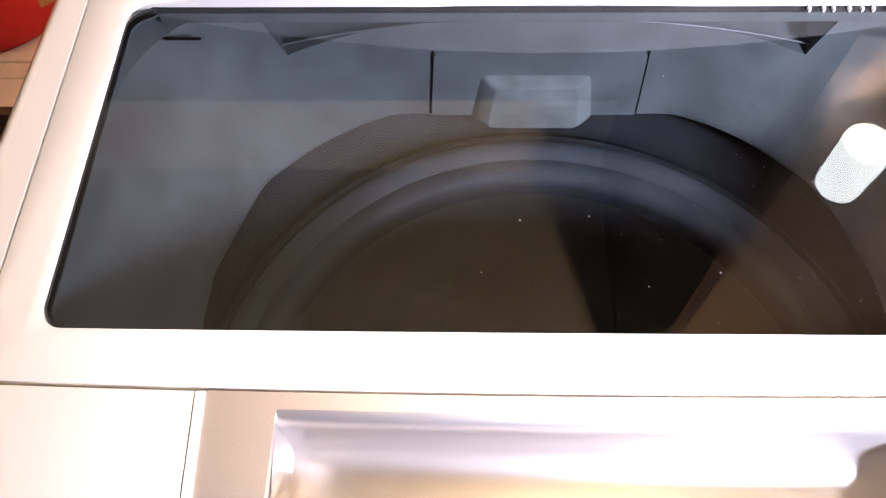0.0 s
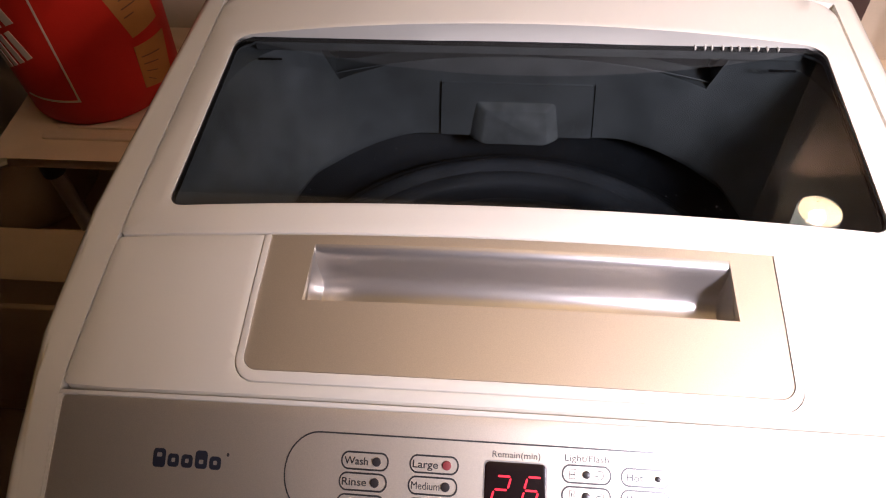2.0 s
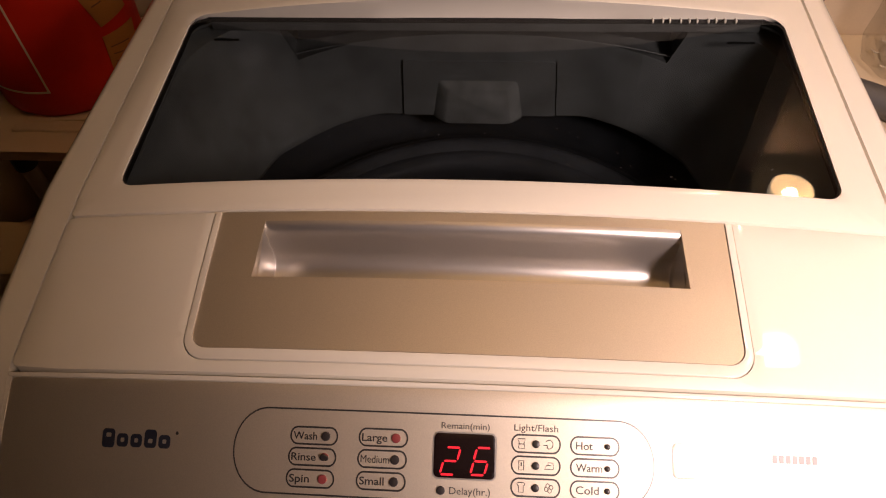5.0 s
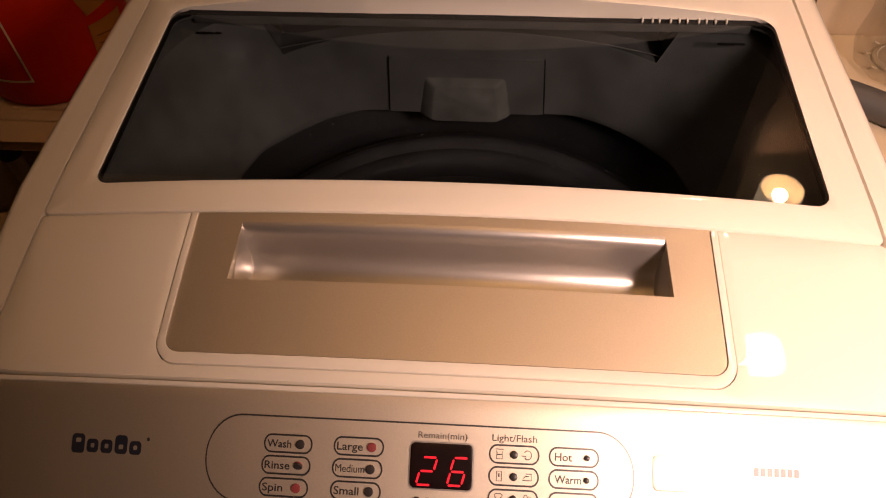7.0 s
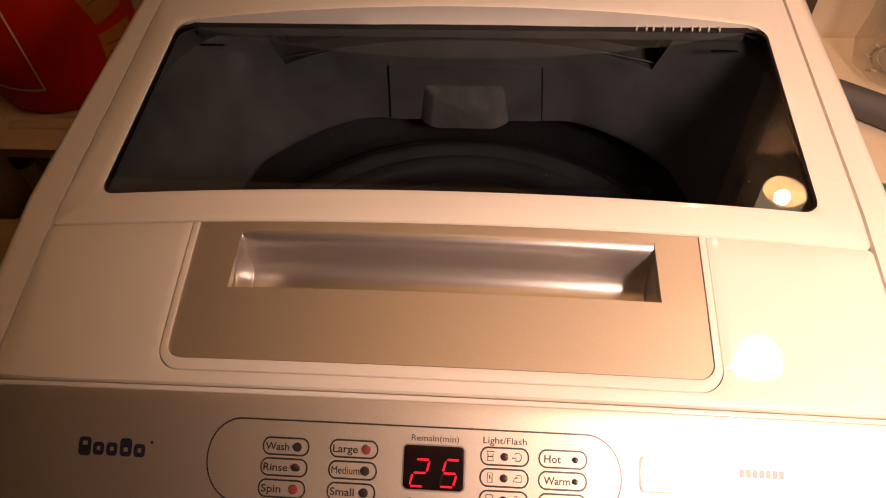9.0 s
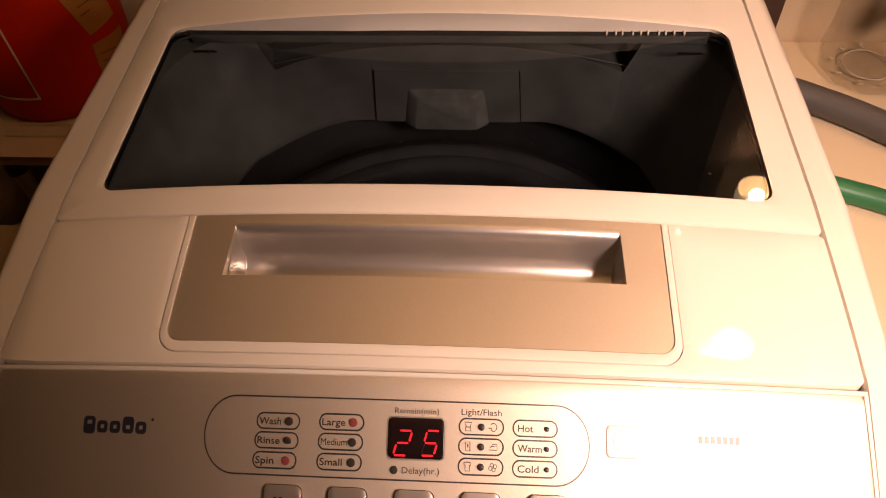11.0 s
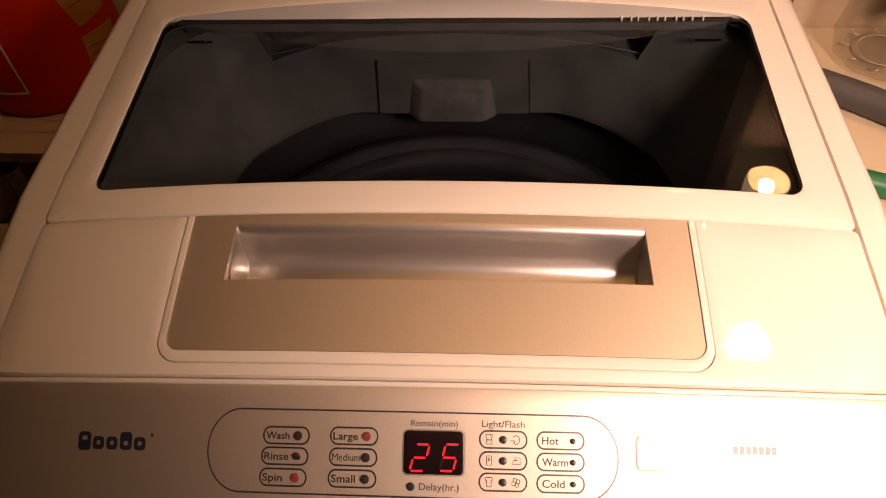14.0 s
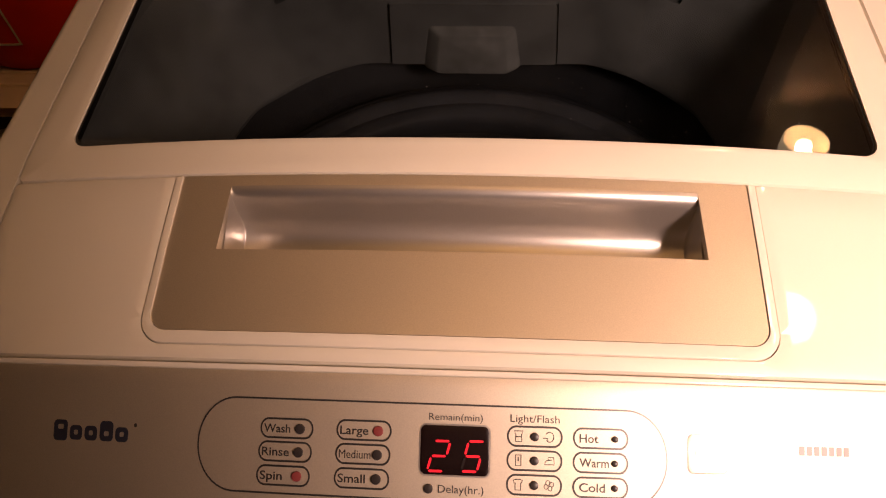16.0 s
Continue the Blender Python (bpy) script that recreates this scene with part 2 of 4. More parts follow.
def slab(bm, outline, holes=(), off=0.0, thick=0.004, cell=0.02, mat=0, edge=0.0):
    """A plate that follows the crowned top; the outline and holes are given across the top. edge: rounding of its rim."""
    part_bm = bmesh.new()
    loops = []
    for loop in (outline, *holes):
        vs = [part_bm.verts.new((u, v, 0)) for u, v in loop]
        loops += [part_bm.edges.new((vs[i], vs[(i + 1) % len(vs)])) for i in range(len(vs))]
    bmesh.ops.triangle_fill(part_bm, edges=loops, use_beauty=True)
    lo_u, hi_u = min(p[0] for p in outline), max(p[0] for p in outline)
    lo_v, hi_v = min(p[1] for p in outline), max(p[1] for p in outline)
    for axis, lo, hi in ((0, lo_u, hi_u), (1, lo_v, hi_v)):
        n = max(1, math.ceil((hi - lo) / cell))
        for k in range(1, n):
            at = lo + (hi - lo) * k / n
            co, no = ((at, 0, 0), (1, 0, 0)) if axis == 0 else ((0, at, 0), (0, 1, 0))
            bmesh.ops.bisect_plane(part_bm, geom=part_bm.verts[:] + part_bm.edges[:] + part_bm.faces[:], plane_co=co, plane_no=no)
    bmesh.ops.remove_doubles(part_bm, verts=part_bm.verts, dist=1e-6)
    upper = {v: bm.verts.new(on_top(v.co.x, v.co.y, off)) for v in part_bm.verts}
    under = {v: bm.verts.new(on_top(v.co.x, v.co.y, off - thick)) for v in part_bm.verts}
    for f in part_bm.faces:
        ring = list(f.verts)
        if f.normal.z < 0:
            ring.reverse()
        bm.faces.new([upper[v] for v in ring]).material_index = mat
        bm.faces.new([under[v] for v in reversed(ring)]).material_index = mat
    rim = []
    for e in part_bm.edges:
        if len(e.link_faces) == 1:
            a, b = e.verts
            bm.faces.new((upper[a], upper[b], under[b], under[a])).material_index = mat
            rim.append(bm.edges.get((upper[a], upper[b])))
    part_bm.free()
    if edge:
        bmesh.ops.recalc_face_normals(bm, faces=bm.faces)
        bmesh.ops.bevel(bm, geom=rim, offset=edge, segments=2, affect="EDGES", profile=0.5, clamp_overlap=True)


def line_on_top(bm, points, width, off=-0.0002, closed=False, mat=0):
    """A thin printed line along points of the top."""
    count, fine = len(points), []
    for i in range(count if closed else count - 1):
        p, q = Vector(points[i]), Vector(points[(i + 1) % count])
        cuts = max(1, math.ceil((q - p).length / 0.006))
        fine += [tuple(p.lerp(q, k / cuts)) for k in range(cuts)]
    points = fine + ([] if closed else [tuple(points[-1])])
    n = len(points)
    left, right = [], []
    for i, p in enumerate(points):
        a = Vector(points[(i - 1) % n] if closed or i else points[0])
        b = Vector(points[(i + 1) % n] if closed or i < n - 1 else points[-1])
        d = (b - a).normalized()
        side = Vector((-d.y, d.x)) * width / 2
        left.append(on_top(p[0] + side.x, p[1] + side.y, off))
        right.append(on_top(p[0] - side.x, p[1] - side.y, off))
    loft(bm, [left, right], closed=closed, mat=mat)


def pill(u0, u1, v, height):
    r = height / 2
    return fillet([(u0, v - r), (u1, v - r), (u1, v + r), (u0, v + r)], [r * 0.98] * 4, 6)


def lettering(words, u, v, height, mat, parent, slant=0.0, stretch=1.0, bold=0.0, width=None):
    """Printed words on the top, with the middle of their left end at (u, v)."""
    curve = bpy.data.curves.new("lettering", "FONT")
    curve.body, curve.size, curve.shear, curve.offset = words, height * 1.4, slant, bold
    curve.resolution_u = 3
    holder = new("lettering", curve)
    mesh = bpy.data.meshes.new_from_object(holder.evaluated_get(bpy.context.evaluated_depsgraph_get()))
    bpy.data.objects.remove(holder)
    bpy.data.curves.remove(curve)
    bm = bmesh.new()
    bm.from_mesh(mesh)
    bpy.data.meshes.remove(mesh)
    xs, ys = [w.co.x for w in bm.verts], [w.co.y for w in bm.verts]
    k = (width / (max(xs) - min(xs))) if width else stretch
    x0 = min(xs)
    for w in bm.verts:
        w.co = on_top(u + (w.co.x - x0) * k, v + w.co.y - height / 2, -0.0002)
    return part("lettering", bm, mat, parent, "printed words " + words, smooth=False)


# ================================================================ the room
def plate(name, low, high, mat, label="", category="", bevel=0.0):
    bm = bmesh.new()
    box(bm, low, high, bevel)
    return tagged(part(name, bm, mat), label, category, kind="structure")


plate("floor", (-1.6, -1.8, -0.06), (1.7, 1.3, 0.0), FLOOR, "brown vinyl bathroom floor", "floor")
plate("ceiling", (-1.6, -1.8, 2.35), (1.7, 1.3, 2.43), CEILING, "white painted bathroom ceiling", "ceiling")
plate("wall_vanity_upper", (0.36, 0.478, 1.0), (1.6, 0.57, 2.35), WALL_BROWN, "brown painted wall above the cream part", "wall")
plate("wall_vanity", (0.36, 0.476, 0.0), (1.6, 0.57, 1.0), WALL, "cream painted wall behind the counter", "wall")
plate("wall_alcove_end", (0.33, 0.44, 0.0), (0.357, 1.1, 2.35), DARK_WOOD, "dark wooden end panel beside the bathtub", "wall")
# Unseen pale strip, added to give the window a reflected veil at steep views.
plate("wall_bath_upper", (-1.5, 1.106, 2.05), (0.36, 1.2, 2.35), VEIL_PAINT, "unseen pale upper wall strip, added for the window to reflect", "wall")
plate("wall_bath", (-1.5, 1.1, 0.0), (0.36, 1.2, 2.05), WALL_TILE, "unseen left wall, dark to cut bounce light above the bathtub", "wall")
# Unseen walls, coloured dark so that little light bounces onto the washer.
plate("wall_left", (-1.6, -1.8, 0.0), (-1.5, 1.2, 2.35), WALL_TILE, "unseen left wall, dark to cut bounce light", "wall")
plate("wall_right", (1.6, -1.8, 0.0), (1.7, 0.57, 2.35), WALL_LOW_BOUNCE, "unseen brown side wall, dark to cut bounce light", "wall")
plate("wall_front", (-1.5, -1.8, 0.0), (1.6, -1.7, 2.35), WALL_LOW_BOUNCE, "unseen brown wall opposite the bath, dark to cut bounce light", "wall")


# ---- bathtub: a low rim before a hollow basin
def build_bathtub():
    tub = thing("bathtub", "beige enamelled bathtub with a wide flat rim", "bathtub")
    outer = [(-1.48, 0.305), (0.325, 0.305), (0.325, 1.09), (-1.48, 1.09)]
    inner = [(-1.40, 0.395), (0.22, 0.395), (0.22, 1.00), (-1.40, 1.00)]
    floor_ = [(-1.30, 0.47), (0.10, 0.47), (0.10, 0.93), (-1.30, 0.93)]

    def ring(points, radius, z):
        return [(x, y, z) for x, y in fillet(points, [radius] * 4, 6)]
    bm = bmesh.new()
    loft(bm, [ring(outer, 0.01, 0.0), ring(outer, 0.01, 0.40), ring(outer, 0.02, 0.415), ring([(x * 0.995, y + (0.01 if y < 0.6 else -0.01)) for x, y in outer], 0.025, 0.422),
              ring(inner, 0.10, 0.42), ring([(x, y + (0.01 if y < 0.6 else -0.01)) for x, y in inner], 0.10, 0.405),
              ring(floor_, 0.13, 0.10)], cap_last=True, cap_first=True)
    part("basin", bm, TUB_ENAMEL, tub)
    bm = bmesh.new()
    box(bm, (-1.40, 0.297, 0.05), (0.20, 0.3065, 0.355), 0.004)
    part("apron_panel", bm, TUB_ENAMEL, tub)


build_bathtub()


# ---- bath bench that stands in the tub, with the bucket on it
def build_bench():
    bench = thing("bath_bench", "white plastic bath transfer bench standing in the tub", "bench")
    outline = fillet([(-0.785, 0.520), (-0.30, 0.520), (-0.30, 0.825), (-0.785, 0.825)], [0.02] * 4, 6)

    def ring(points, z, grow=0.0):
        cx, cy = -0.5425, 0.6725
        return [(x + math.copysign(grow, x - cx), y + math.copysign(grow, y - cy), z) for x, y in points]
    bm = bmesh.new()
    edge = ((0.434, -0.012), (0.436, -0.005), (0.441, -0.001), (0.447, 0.0), (0.453, -0.002), (0.457, -0.006), (0.4592, -0.012), (0.46, -0.020))
    loft(bm, [ring(outline, z, grow) for z, grow in edge], cap_first=True, cap_last=True)
    part("seat", bm, BENCH, bench)
    for y, x0 in ((0.552, -0.735), (0.578, -0.72), (0.79, -0.735)):
        bm = bmesh.new()
        box(bm, (x0, y - 0.008, 0.4585), (-0.34, y + 0.008, 0.4645), 0.0028)
        part("seat_rib", bm, BENCH, bench)
    for x, y in ((-0.764, 0.562), (-0.36, 0.562), (-0.764, 0.78), (-0.36, 0.78)):
        bm = bmesh.new()
        tube(bm, [(x, y, 0.435), (x + 0.012, y - 0.008, 0.11)], 0.0135)
        leg = part("leg", bm, TUBE, bench, "grey metal tube leg")
        bm = bmesh.new()
        tube(bm, [(x + 0.001, y - 0.001, 0.405), (x + 0.0023, y - 0.002, 0.37)], 0.0185)
        part("collar", bm, RUBBER, leg, "black plastic clamp collar")
        bm = bmesh.new()
        turned(bm, [(0.0, 0.099), (0.022, 0.099), (0.02, 0.115), (0.015, 0.14), (0.0, 0.14)], 20, (x + 0.0123, y - 0.0083))
        part("foot", bm, RUBBER, leg, "black rubber foot")


build_bench()

BUCKET = (-0.68, 0.69)


def build_bucket():
    cx, cy = BUCKET
    bucket = thing("bucket", "orange plastic bucket with cream print and paper labels", "bucket")
    wall = lambda z: 0.12 + (z - 0.46) * 0.05
    bm = bmesh.new()
    profile = [(0.0, 0.4645), (0.10, 0.4645), (wall(0.46) - 0.006, 0.465), (wall(0.46), 0.472)]
    profile += [(wall(z), z) for z in (0.52, 0.58, 0.66, 0.74)]
    profile += [(wall(0.74) + 0.006, 0.742), (wall(0.74) + 0.006, 0.75), (wall(0.76), 0.752), (wall(0.81), 0.81), (wall(0.83) + 0.007, 0.82),
                (wall(0.83) + 0.007, 0.833), (wall(0.83) - 0.002, 0.835), (wall(0.81) - 0.004, 0.82), (0.112, 0.49), (0.0, 0.48)]
    turned(bm, profile, 64, BUCKET)
    part("shell", bm, ORANGE, bucket)

    def band(corners, mat, name, label="", lift=0.0012):
        """A printed or pasted patch between two slanting sides: (angle, z) low and high at its start and at its end."""
        (a0, z0), (a1, z1), (b0, y0), (b1, y1) = corners
        p = bmesh.new()
        rings = []
        for k in range(9):
            f = k / 8
            row = []
            for a, z in ((a0 + (b0 - a0) * f, z0 + (y0 - z0) * f), (a1 + (b1 - a1) * f, z1 + (y1 - z1) * f)):
                t = radians(a)
                row += [(cx + (wall(z) + d) * math.cos(t), cy + (wall(z) + d) * math.sin(t), z) for d in (lift, lift - 0.0009)]
            rings.append([row[0], row[2], row[3], row[1]])
        loft(p, rings, cap_first=True, cap_last=True)
        return part(name, p, mat, bucket, label)
    # angles run anticlockwise seen from above; 270 faces the room
    band(((331, 0.592), (321, 0.669), (358, 0.592), (352, 0.685)), NOTE, "paper_label", "yellow paper label with faint writing")
    band(((327, 0.503), (329, 0.577), (354, 0.486), (361, 0.566)), NOTE, "paper_label", "yellow paper label with faint writing")
    for k in range(4):
        z = 0.555 - k * 0.013
        band(((332, z), (332, z + 0.0014), (349 - k * 4, z - 0.01), (349 - k * 4, z - 0.0086)), PEN, "writing_bar", "", 0.002)
    for k in range(3):
        z = 0.655 - k * 0.014
        band(((330, z), (330, z + 0.0014), (346 - k * 4, z), (346 - k * 4, z + 0.0014)), PEN, "writing_bar", "", 0.002)
    band(((238, 0.5165), (238, 0.520), (281, 0.5165), (281, 0.520)), CREAM_PRINT, "printed_line")
    band(((279.6, 0.518), (280.9, 0.518), (281.4, 0.70), (282.6, 0.70)), CREAM_PRINT, "printed_line")
    # block marks in place of the printed words, running up to the slanting line
    for z0, first, last, count in ((0.555, 226, 268, 5), (0.615, 216, 270, 5), (0.675, 212, 268, 5)):
        step = (last - first) / count
        for k in range(count):
            a, z = first + step * k, z0 + 0.010 * k
            band(((a, z), (a - 6, z + 0.045), (a + step * 0.62, z + 0.006), (a - 6 + step * 0.62, z + 0.052)), CREAM_PRINT, "printed_bar")


build_bucket()


def build_basin():
    bm = bmesh.new()
    turned(bm, [(0.0, 0.112), (0.10, 0.112), (0.14, 0.16), (0.165, 0.33), (0.18, 0.342), (0.184, 0.349), (0.178, 0.352), (0.163, 0.335), (0.136, 0.166), (0.0, 0.12)], 48, (-0.985, 0.74))
    tagged(part("steel_pot", bm, BRASS), "round brushed metal pot standing in the bathtub", "pot")


build_basin()


# ---- counter by the washer
def build_vanity():
    vanity = thing("vanity_cabinet", "painted bathroom vanity cabinet under the counter", "cabinet")
    bm = bmesh.new()
    box(bm, (0.335, -0.10, 0.08), (1.55, 0.474, 0.668), 0.004)
    part("body", bm, CABINET, vanity)
    for k in range(3):
        x = 0.36 + k * 0.395
        bm = bmesh.new()
        box(bm, (x, -0.118, 0.11), (x + 0.375, -0.0985, 0.65), 0.004)
        door = part("door", bm, CABINET, vanity)
        bm = bmesh.new()
        tube(bm, [(x + 0.33, -0.119, 0.55), (x + 0.33, -0.14, 0.55), (x + 0.33, -0.14, 0.62), (x + 0.33, -0.119, 0.62)], 0.005, 10)
        part("handle", bm, BRASS, door, "brushed metal handle")
    bm = bmesh.new()
    box(bm, (0.318, -0.13, 0.67), (1.59, 0.475, 0.70), 0.008)
    tagged(part("countertop", bm, COUNTER), "cream laminate bathroom countertop", "counter")


build_vanity()


def build_jar():
    cx, cy, z = 0.463, 0.418, 0.7002
    jar = thing("plastic_jar", "large clear plastic jar with a ribbed base on the counter", "jar")
    bm = bmesh.new()
    rings = []
    outer = [(0.02, 0.004), (0.044, 0.001), (0.052, 0.006), (0.0545, 0.018), (0.0525, 0.034), (0.052, 0.05), (0.052, 0.12), (0.052, 0.17), (0.045, 0.20), (0.040, 0.21), (0.040, 0.225)]
    inner = [(r - 0.0025, h + (0.0025 if k < 3 else 0.0)) for k, (r, h) in enumerate(outer)]
    for profile in (outer, inner[::-1]):
        for r, h in profile:
            rings.append([(cx + r * (1 + (0.03 if 0.004 < h < 0.045 else 0.0) * math.cos(10 * a)) * math.cos(a),
                           cy + r * (1 + (0.03 if 0.004 < h < 0.045 else 0.0) * math.cos(10 * a)) * math.sin(a), z + h)
                          for a in (2 * math.pi * k / 80 for k in range(80))])
    loft(bm, rings[:len(outer)], cap_first=True)
    loft(bm, rings[len(outer):], cap_last=True, mat=1)
    part("body", bm, [JAR_GLASS, CLEAR], jar)
    # Base ridge and nubs; an opaque pale colour paints their glints.
    bm = bmesh.new()
    tube(bm, [(cx + 0.027 * math.cos(a), cy + 0.027 * math.sin(a), z + 0.007) for a in (2 * math.pi * k / 48 for k in range(49))], 0.0008, 6)
    part("base_rib", bm, JAR_GLINT, jar, "round ridge in the jar's base, painted pale as a glint")
    for k in range(9):
        a = 2 * math.pi * k / 9
        bm = bmesh.new()
        tube(bm, [(cx + r * math.cos(a + d), cy + r * math.sin(a + d), z + h) for r, d, h in ((0.0335, 0.0, 0.0055), (0.0375, 0.10, 0.0075), (0.0415, 0.02, 0.0085))], [0.0006, 0.0010, 0.0006], 8)
        part("base_nub", bm, JAR_GLINT, jar)
    bm = bmesh.new()
    turned(bm, [(0.0, z + 0.248), (0.041, z + 0.248), (0.044, z + 0.244), (0.044, z + 0.214), (0.0415, z + 0.214), (0.0415, z + 0.2262), (0.0, z + 0.2262)], 40, (cx, cy))
    part("lid", bm, YELLOW, jar, "yellow screw lid")
    bm = bmesh.new()
    n = 16
    loft(bm, [[(cx + r * math.cos(radians(286 + 62 * k / n)), cy + r * math.sin(radians(286 + 62 * k / n)), z + h) for r, h in ((0.0525, 0.088), (0.0525, 0.160), (0.0533, 0.160), (0.0533, 0.088))]
              for k in range(n + 1)], cap_first=True, cap_last=True)
    part("label", bm, YELLOW, jar, "yellow paper label")


build_jar()


def build_hoses():
    bm = bmesh.new()
    path = smooth_path([(0.22, 0.36, 0.60), (0.305, 0.372, 0.69), (0.34, 0.366, 0.715), (0.39, 0.343, 0.7155), (0.455, 0.295, 0.7155), (0.54, 0.21, 0.7155), (0.68, 0.10, 0.7155)], 12)
    tube(bm, path, 0.0155, 18)
    hose = tagged(part("drain_hose", bm, HOSE_GREY), "grey corrugated rubber drain hose lying over the counter", "hose")
    bm = bmesh.new()
    path = smooth_path([(0.22, 0.345, 0.60), (0.305, 0.262, 0.690), (0.345, 0.232, 0.7105), (0.40, 0.210, 0.7118), (0.46, 0.187, 0.7118), (0.62, 0.15, 0.7118)], 12)
    tube(bm, path, 0.0115, 18)
    tagged(part("garden_hose", bm, HOSE_GREEN), "green rubber water hose lying on the counter", "hose")


build_hoses()


# ---- lamps: two opal shades on the ceiling, and a paper drum on the wall over the counter
def shade_lamp(name, label, place, radius, arm_to):
    lamp = thing(name, label, "lamp")
    x, y, z = place
    bm = bmesh.new()
    turned(bm, [(radius * 0.45, z + radius * 1.9), (radius * 0.7, z + radius * 1.5), (radius * 0.95, z + radius * 0.6), (radius, z - radius * 0.2),
                (radius * 0.96, z - radius * 0.2), (radius * 0.9, z + radius * 0.6), (radius * 0.65, z + radius * 1.4), (radius * 0.4, z + radius * 1.8)], 32, (x, y), cap_last=True)
    part("shade", bm, OPAL, lamp, "opal glass shade")
    bm = bmesh.new()
    turned(bm, [(0.0, z + radius * 1.15), (radius * 0.3, z + radius * 1.15), (radius * 0.45, z + radius * 0.8), (radius * 0.42, z + radius * 0.55), (0.0, z + radius * 0.48)], 24, (x, y))
    part("bulb", bm, BULB, lamp, "glowing bulb")
    bm = bmesh.new()
    tube(bm, smooth_path([(x, y, z + radius * 1.85), (x, y, z + radius * 2.4), *arm_to], 6), 0.008, 12)
    part("arm", bm, BRASS, lamp, "brushed metal arm")


def drum_lamp(place, radius, height):
    """An upright drum shade, open below, on an arm from the wall; the bulb sits deep inside."""
    lamp = thing("wall_lamp", "wall lamp with a cream paper drum shade over the counter", "lamp")
    x, y, z = place
    low, high = z - 0.033, z - 0.033 + height
    bm = bmesh.new()
    turned(bm, [(radius * 0.92, high), (radius, low + 0.001), (radius, low), (radius - 0.0016, low), (radius * 0.92 - 0.0016, high - 0.0005), (0.006, high - 0.0005), (0.006, high)], 40, (x, y))
    part("shade", bm, PAPER, lamp, "cream paper drum shade")
    bm = bmesh.new()
    turned(bm, [(0.006, high - 0.004), (0.008, z + 0.035), (0.0135, z + 0.022), (0.0155, z + 0.008), (0.0125, z - 0.004), (0.006, z - 0.009), (0.001, z - 0.010)], 24, (x, y), cap_first=True, cap_last=True)
    part("bulb", bm, BULB, lamp, "glowing bulb")
    bm = bmesh.new()
    tube(bm, smooth_path([(x, y, high - 0.002), (x, y, high + 0.02), (x, y + 0.02, high + 0.032), (x, 0.475, high + 0.034)], 6), 0.005, 12)
    part("arm", bm, BRASS, lamp, "brushed metal arm")


drum_lamp(LAMP_VANITY, 0.0285, 0.082)
x, y, z = LAMP_CEILING
shade_lamp("ceiling_lamp", "ceiling lamp with an opal glass shade", (x, y, z + 0.075), 0.07, [(x, y, 2.30), (x, y, 2.349)])
x, y, z = LAMP_ROOM
shade_lamp("ceiling_lamp", "ceiling lamp with an opal glass shade", (x, y, z + 0.075), 0.075, [(x, y, 2.30), (x, y, 2.349)])


# ================================================================ the washing machine
washer = thing("washing_machine", "white top-loading washing machine with glass lid and silver panels", "washing machine")


def build_cabinet():
    bm = bmesh.new()
    plan = fillet([(-0.272, -0.232), (0.272, -0.232), (0.267, 0.298), (-0.267, 0.298)], [0.03] * 4, 8)
    loft(bm, [[(x, y, z) for x, y in plan] for z in (0.035, 0.05, 0.40, 0.80, 0.835)], cap_first=True)
    part("cabinet", bm, WHITE_METAL, washer, "white enamelled steel cabinet")
    for x in (-0.22, 0.22):
        for y in (-0.19, 0.25):
            bm = bmesh.new()
            turned(bm, [(0.0, 0.0), (0.022, 0.0), (0.024, 0.012), (0.014, 0.016), (0.014, 0.036), (0.0, 0.036)], 20, (x, y))
            part("foot", bm, RUBBER, washer, "black rubber foot")


def build_top_cover():
    """The fixed white surround of lid and control panel."""
    bm = bmesh.new()
    outer = [(-0.252, -0.216), (0.252, -0.216), (0.2705, -0.205), (0.2665, -0.14), (0.2645, -0.07), (0.2635, 0.02), (0.261, 0.13), (0.2575, 0.27), (0.245, 0.283),
             (-0.245, 0.283), (-0.2625, 0.27), (-0.2665, 0.13), (-0.2695, 0.02), (-0.2705, -0.07), (-0.2725, -0.14), (-0.2765, -0.205)]
    hole = [(-0.2600, -0.207), (0.2600, -0.207), (0.2542, -0.1035), (0.2490, -0.006), (0.2464, 0.262), (-0.2495, 0.262), (-0.2480, -0.006), (-0.2535, -0.1035)]
    slab(bm, outer, [hole], 0.0, 0.02, 0.03)
    rings = []
    for k, (grow, drop) in enumerate(((0, 0), (0.003, 0.0004), (0.006, 0.002), (0.0085, 0.0045), (0.010, 0.008), (0.011, 0.014), (0.0115, 0.03), (0.0115, 0.075))):
        ring = []
        for i, (u, v) in enumerate(outer):
            a, b = Vector(outer[i - 1]), Vector(outer[(i + 1) % len(outer)])
            d = (b - a).normalized()
            p = on_top(u, v) + Vector((d.y * grow, -d.x * grow, -drop))
            if k == 7:
                p.z = min(p.z, 0.83)
            ring.append(p)
        rings.append(ring)
    loft(bm, rings)
    bmesh.ops.remove_doubles(bm, verts=bm.verts, dist=1e-5)
    part("top_cover", bm, WHITE, washer, "white plastic top cover", angle=50)


WINDOW = fillet([(-0.2212, 0.0176), (0.2205, 0.0176), (0.2222, 0.1985), (-0.2218, 0.1985)], [0.011, 0.011, 0.014, 0.014], 8)
GLASS_Z = 0.8985


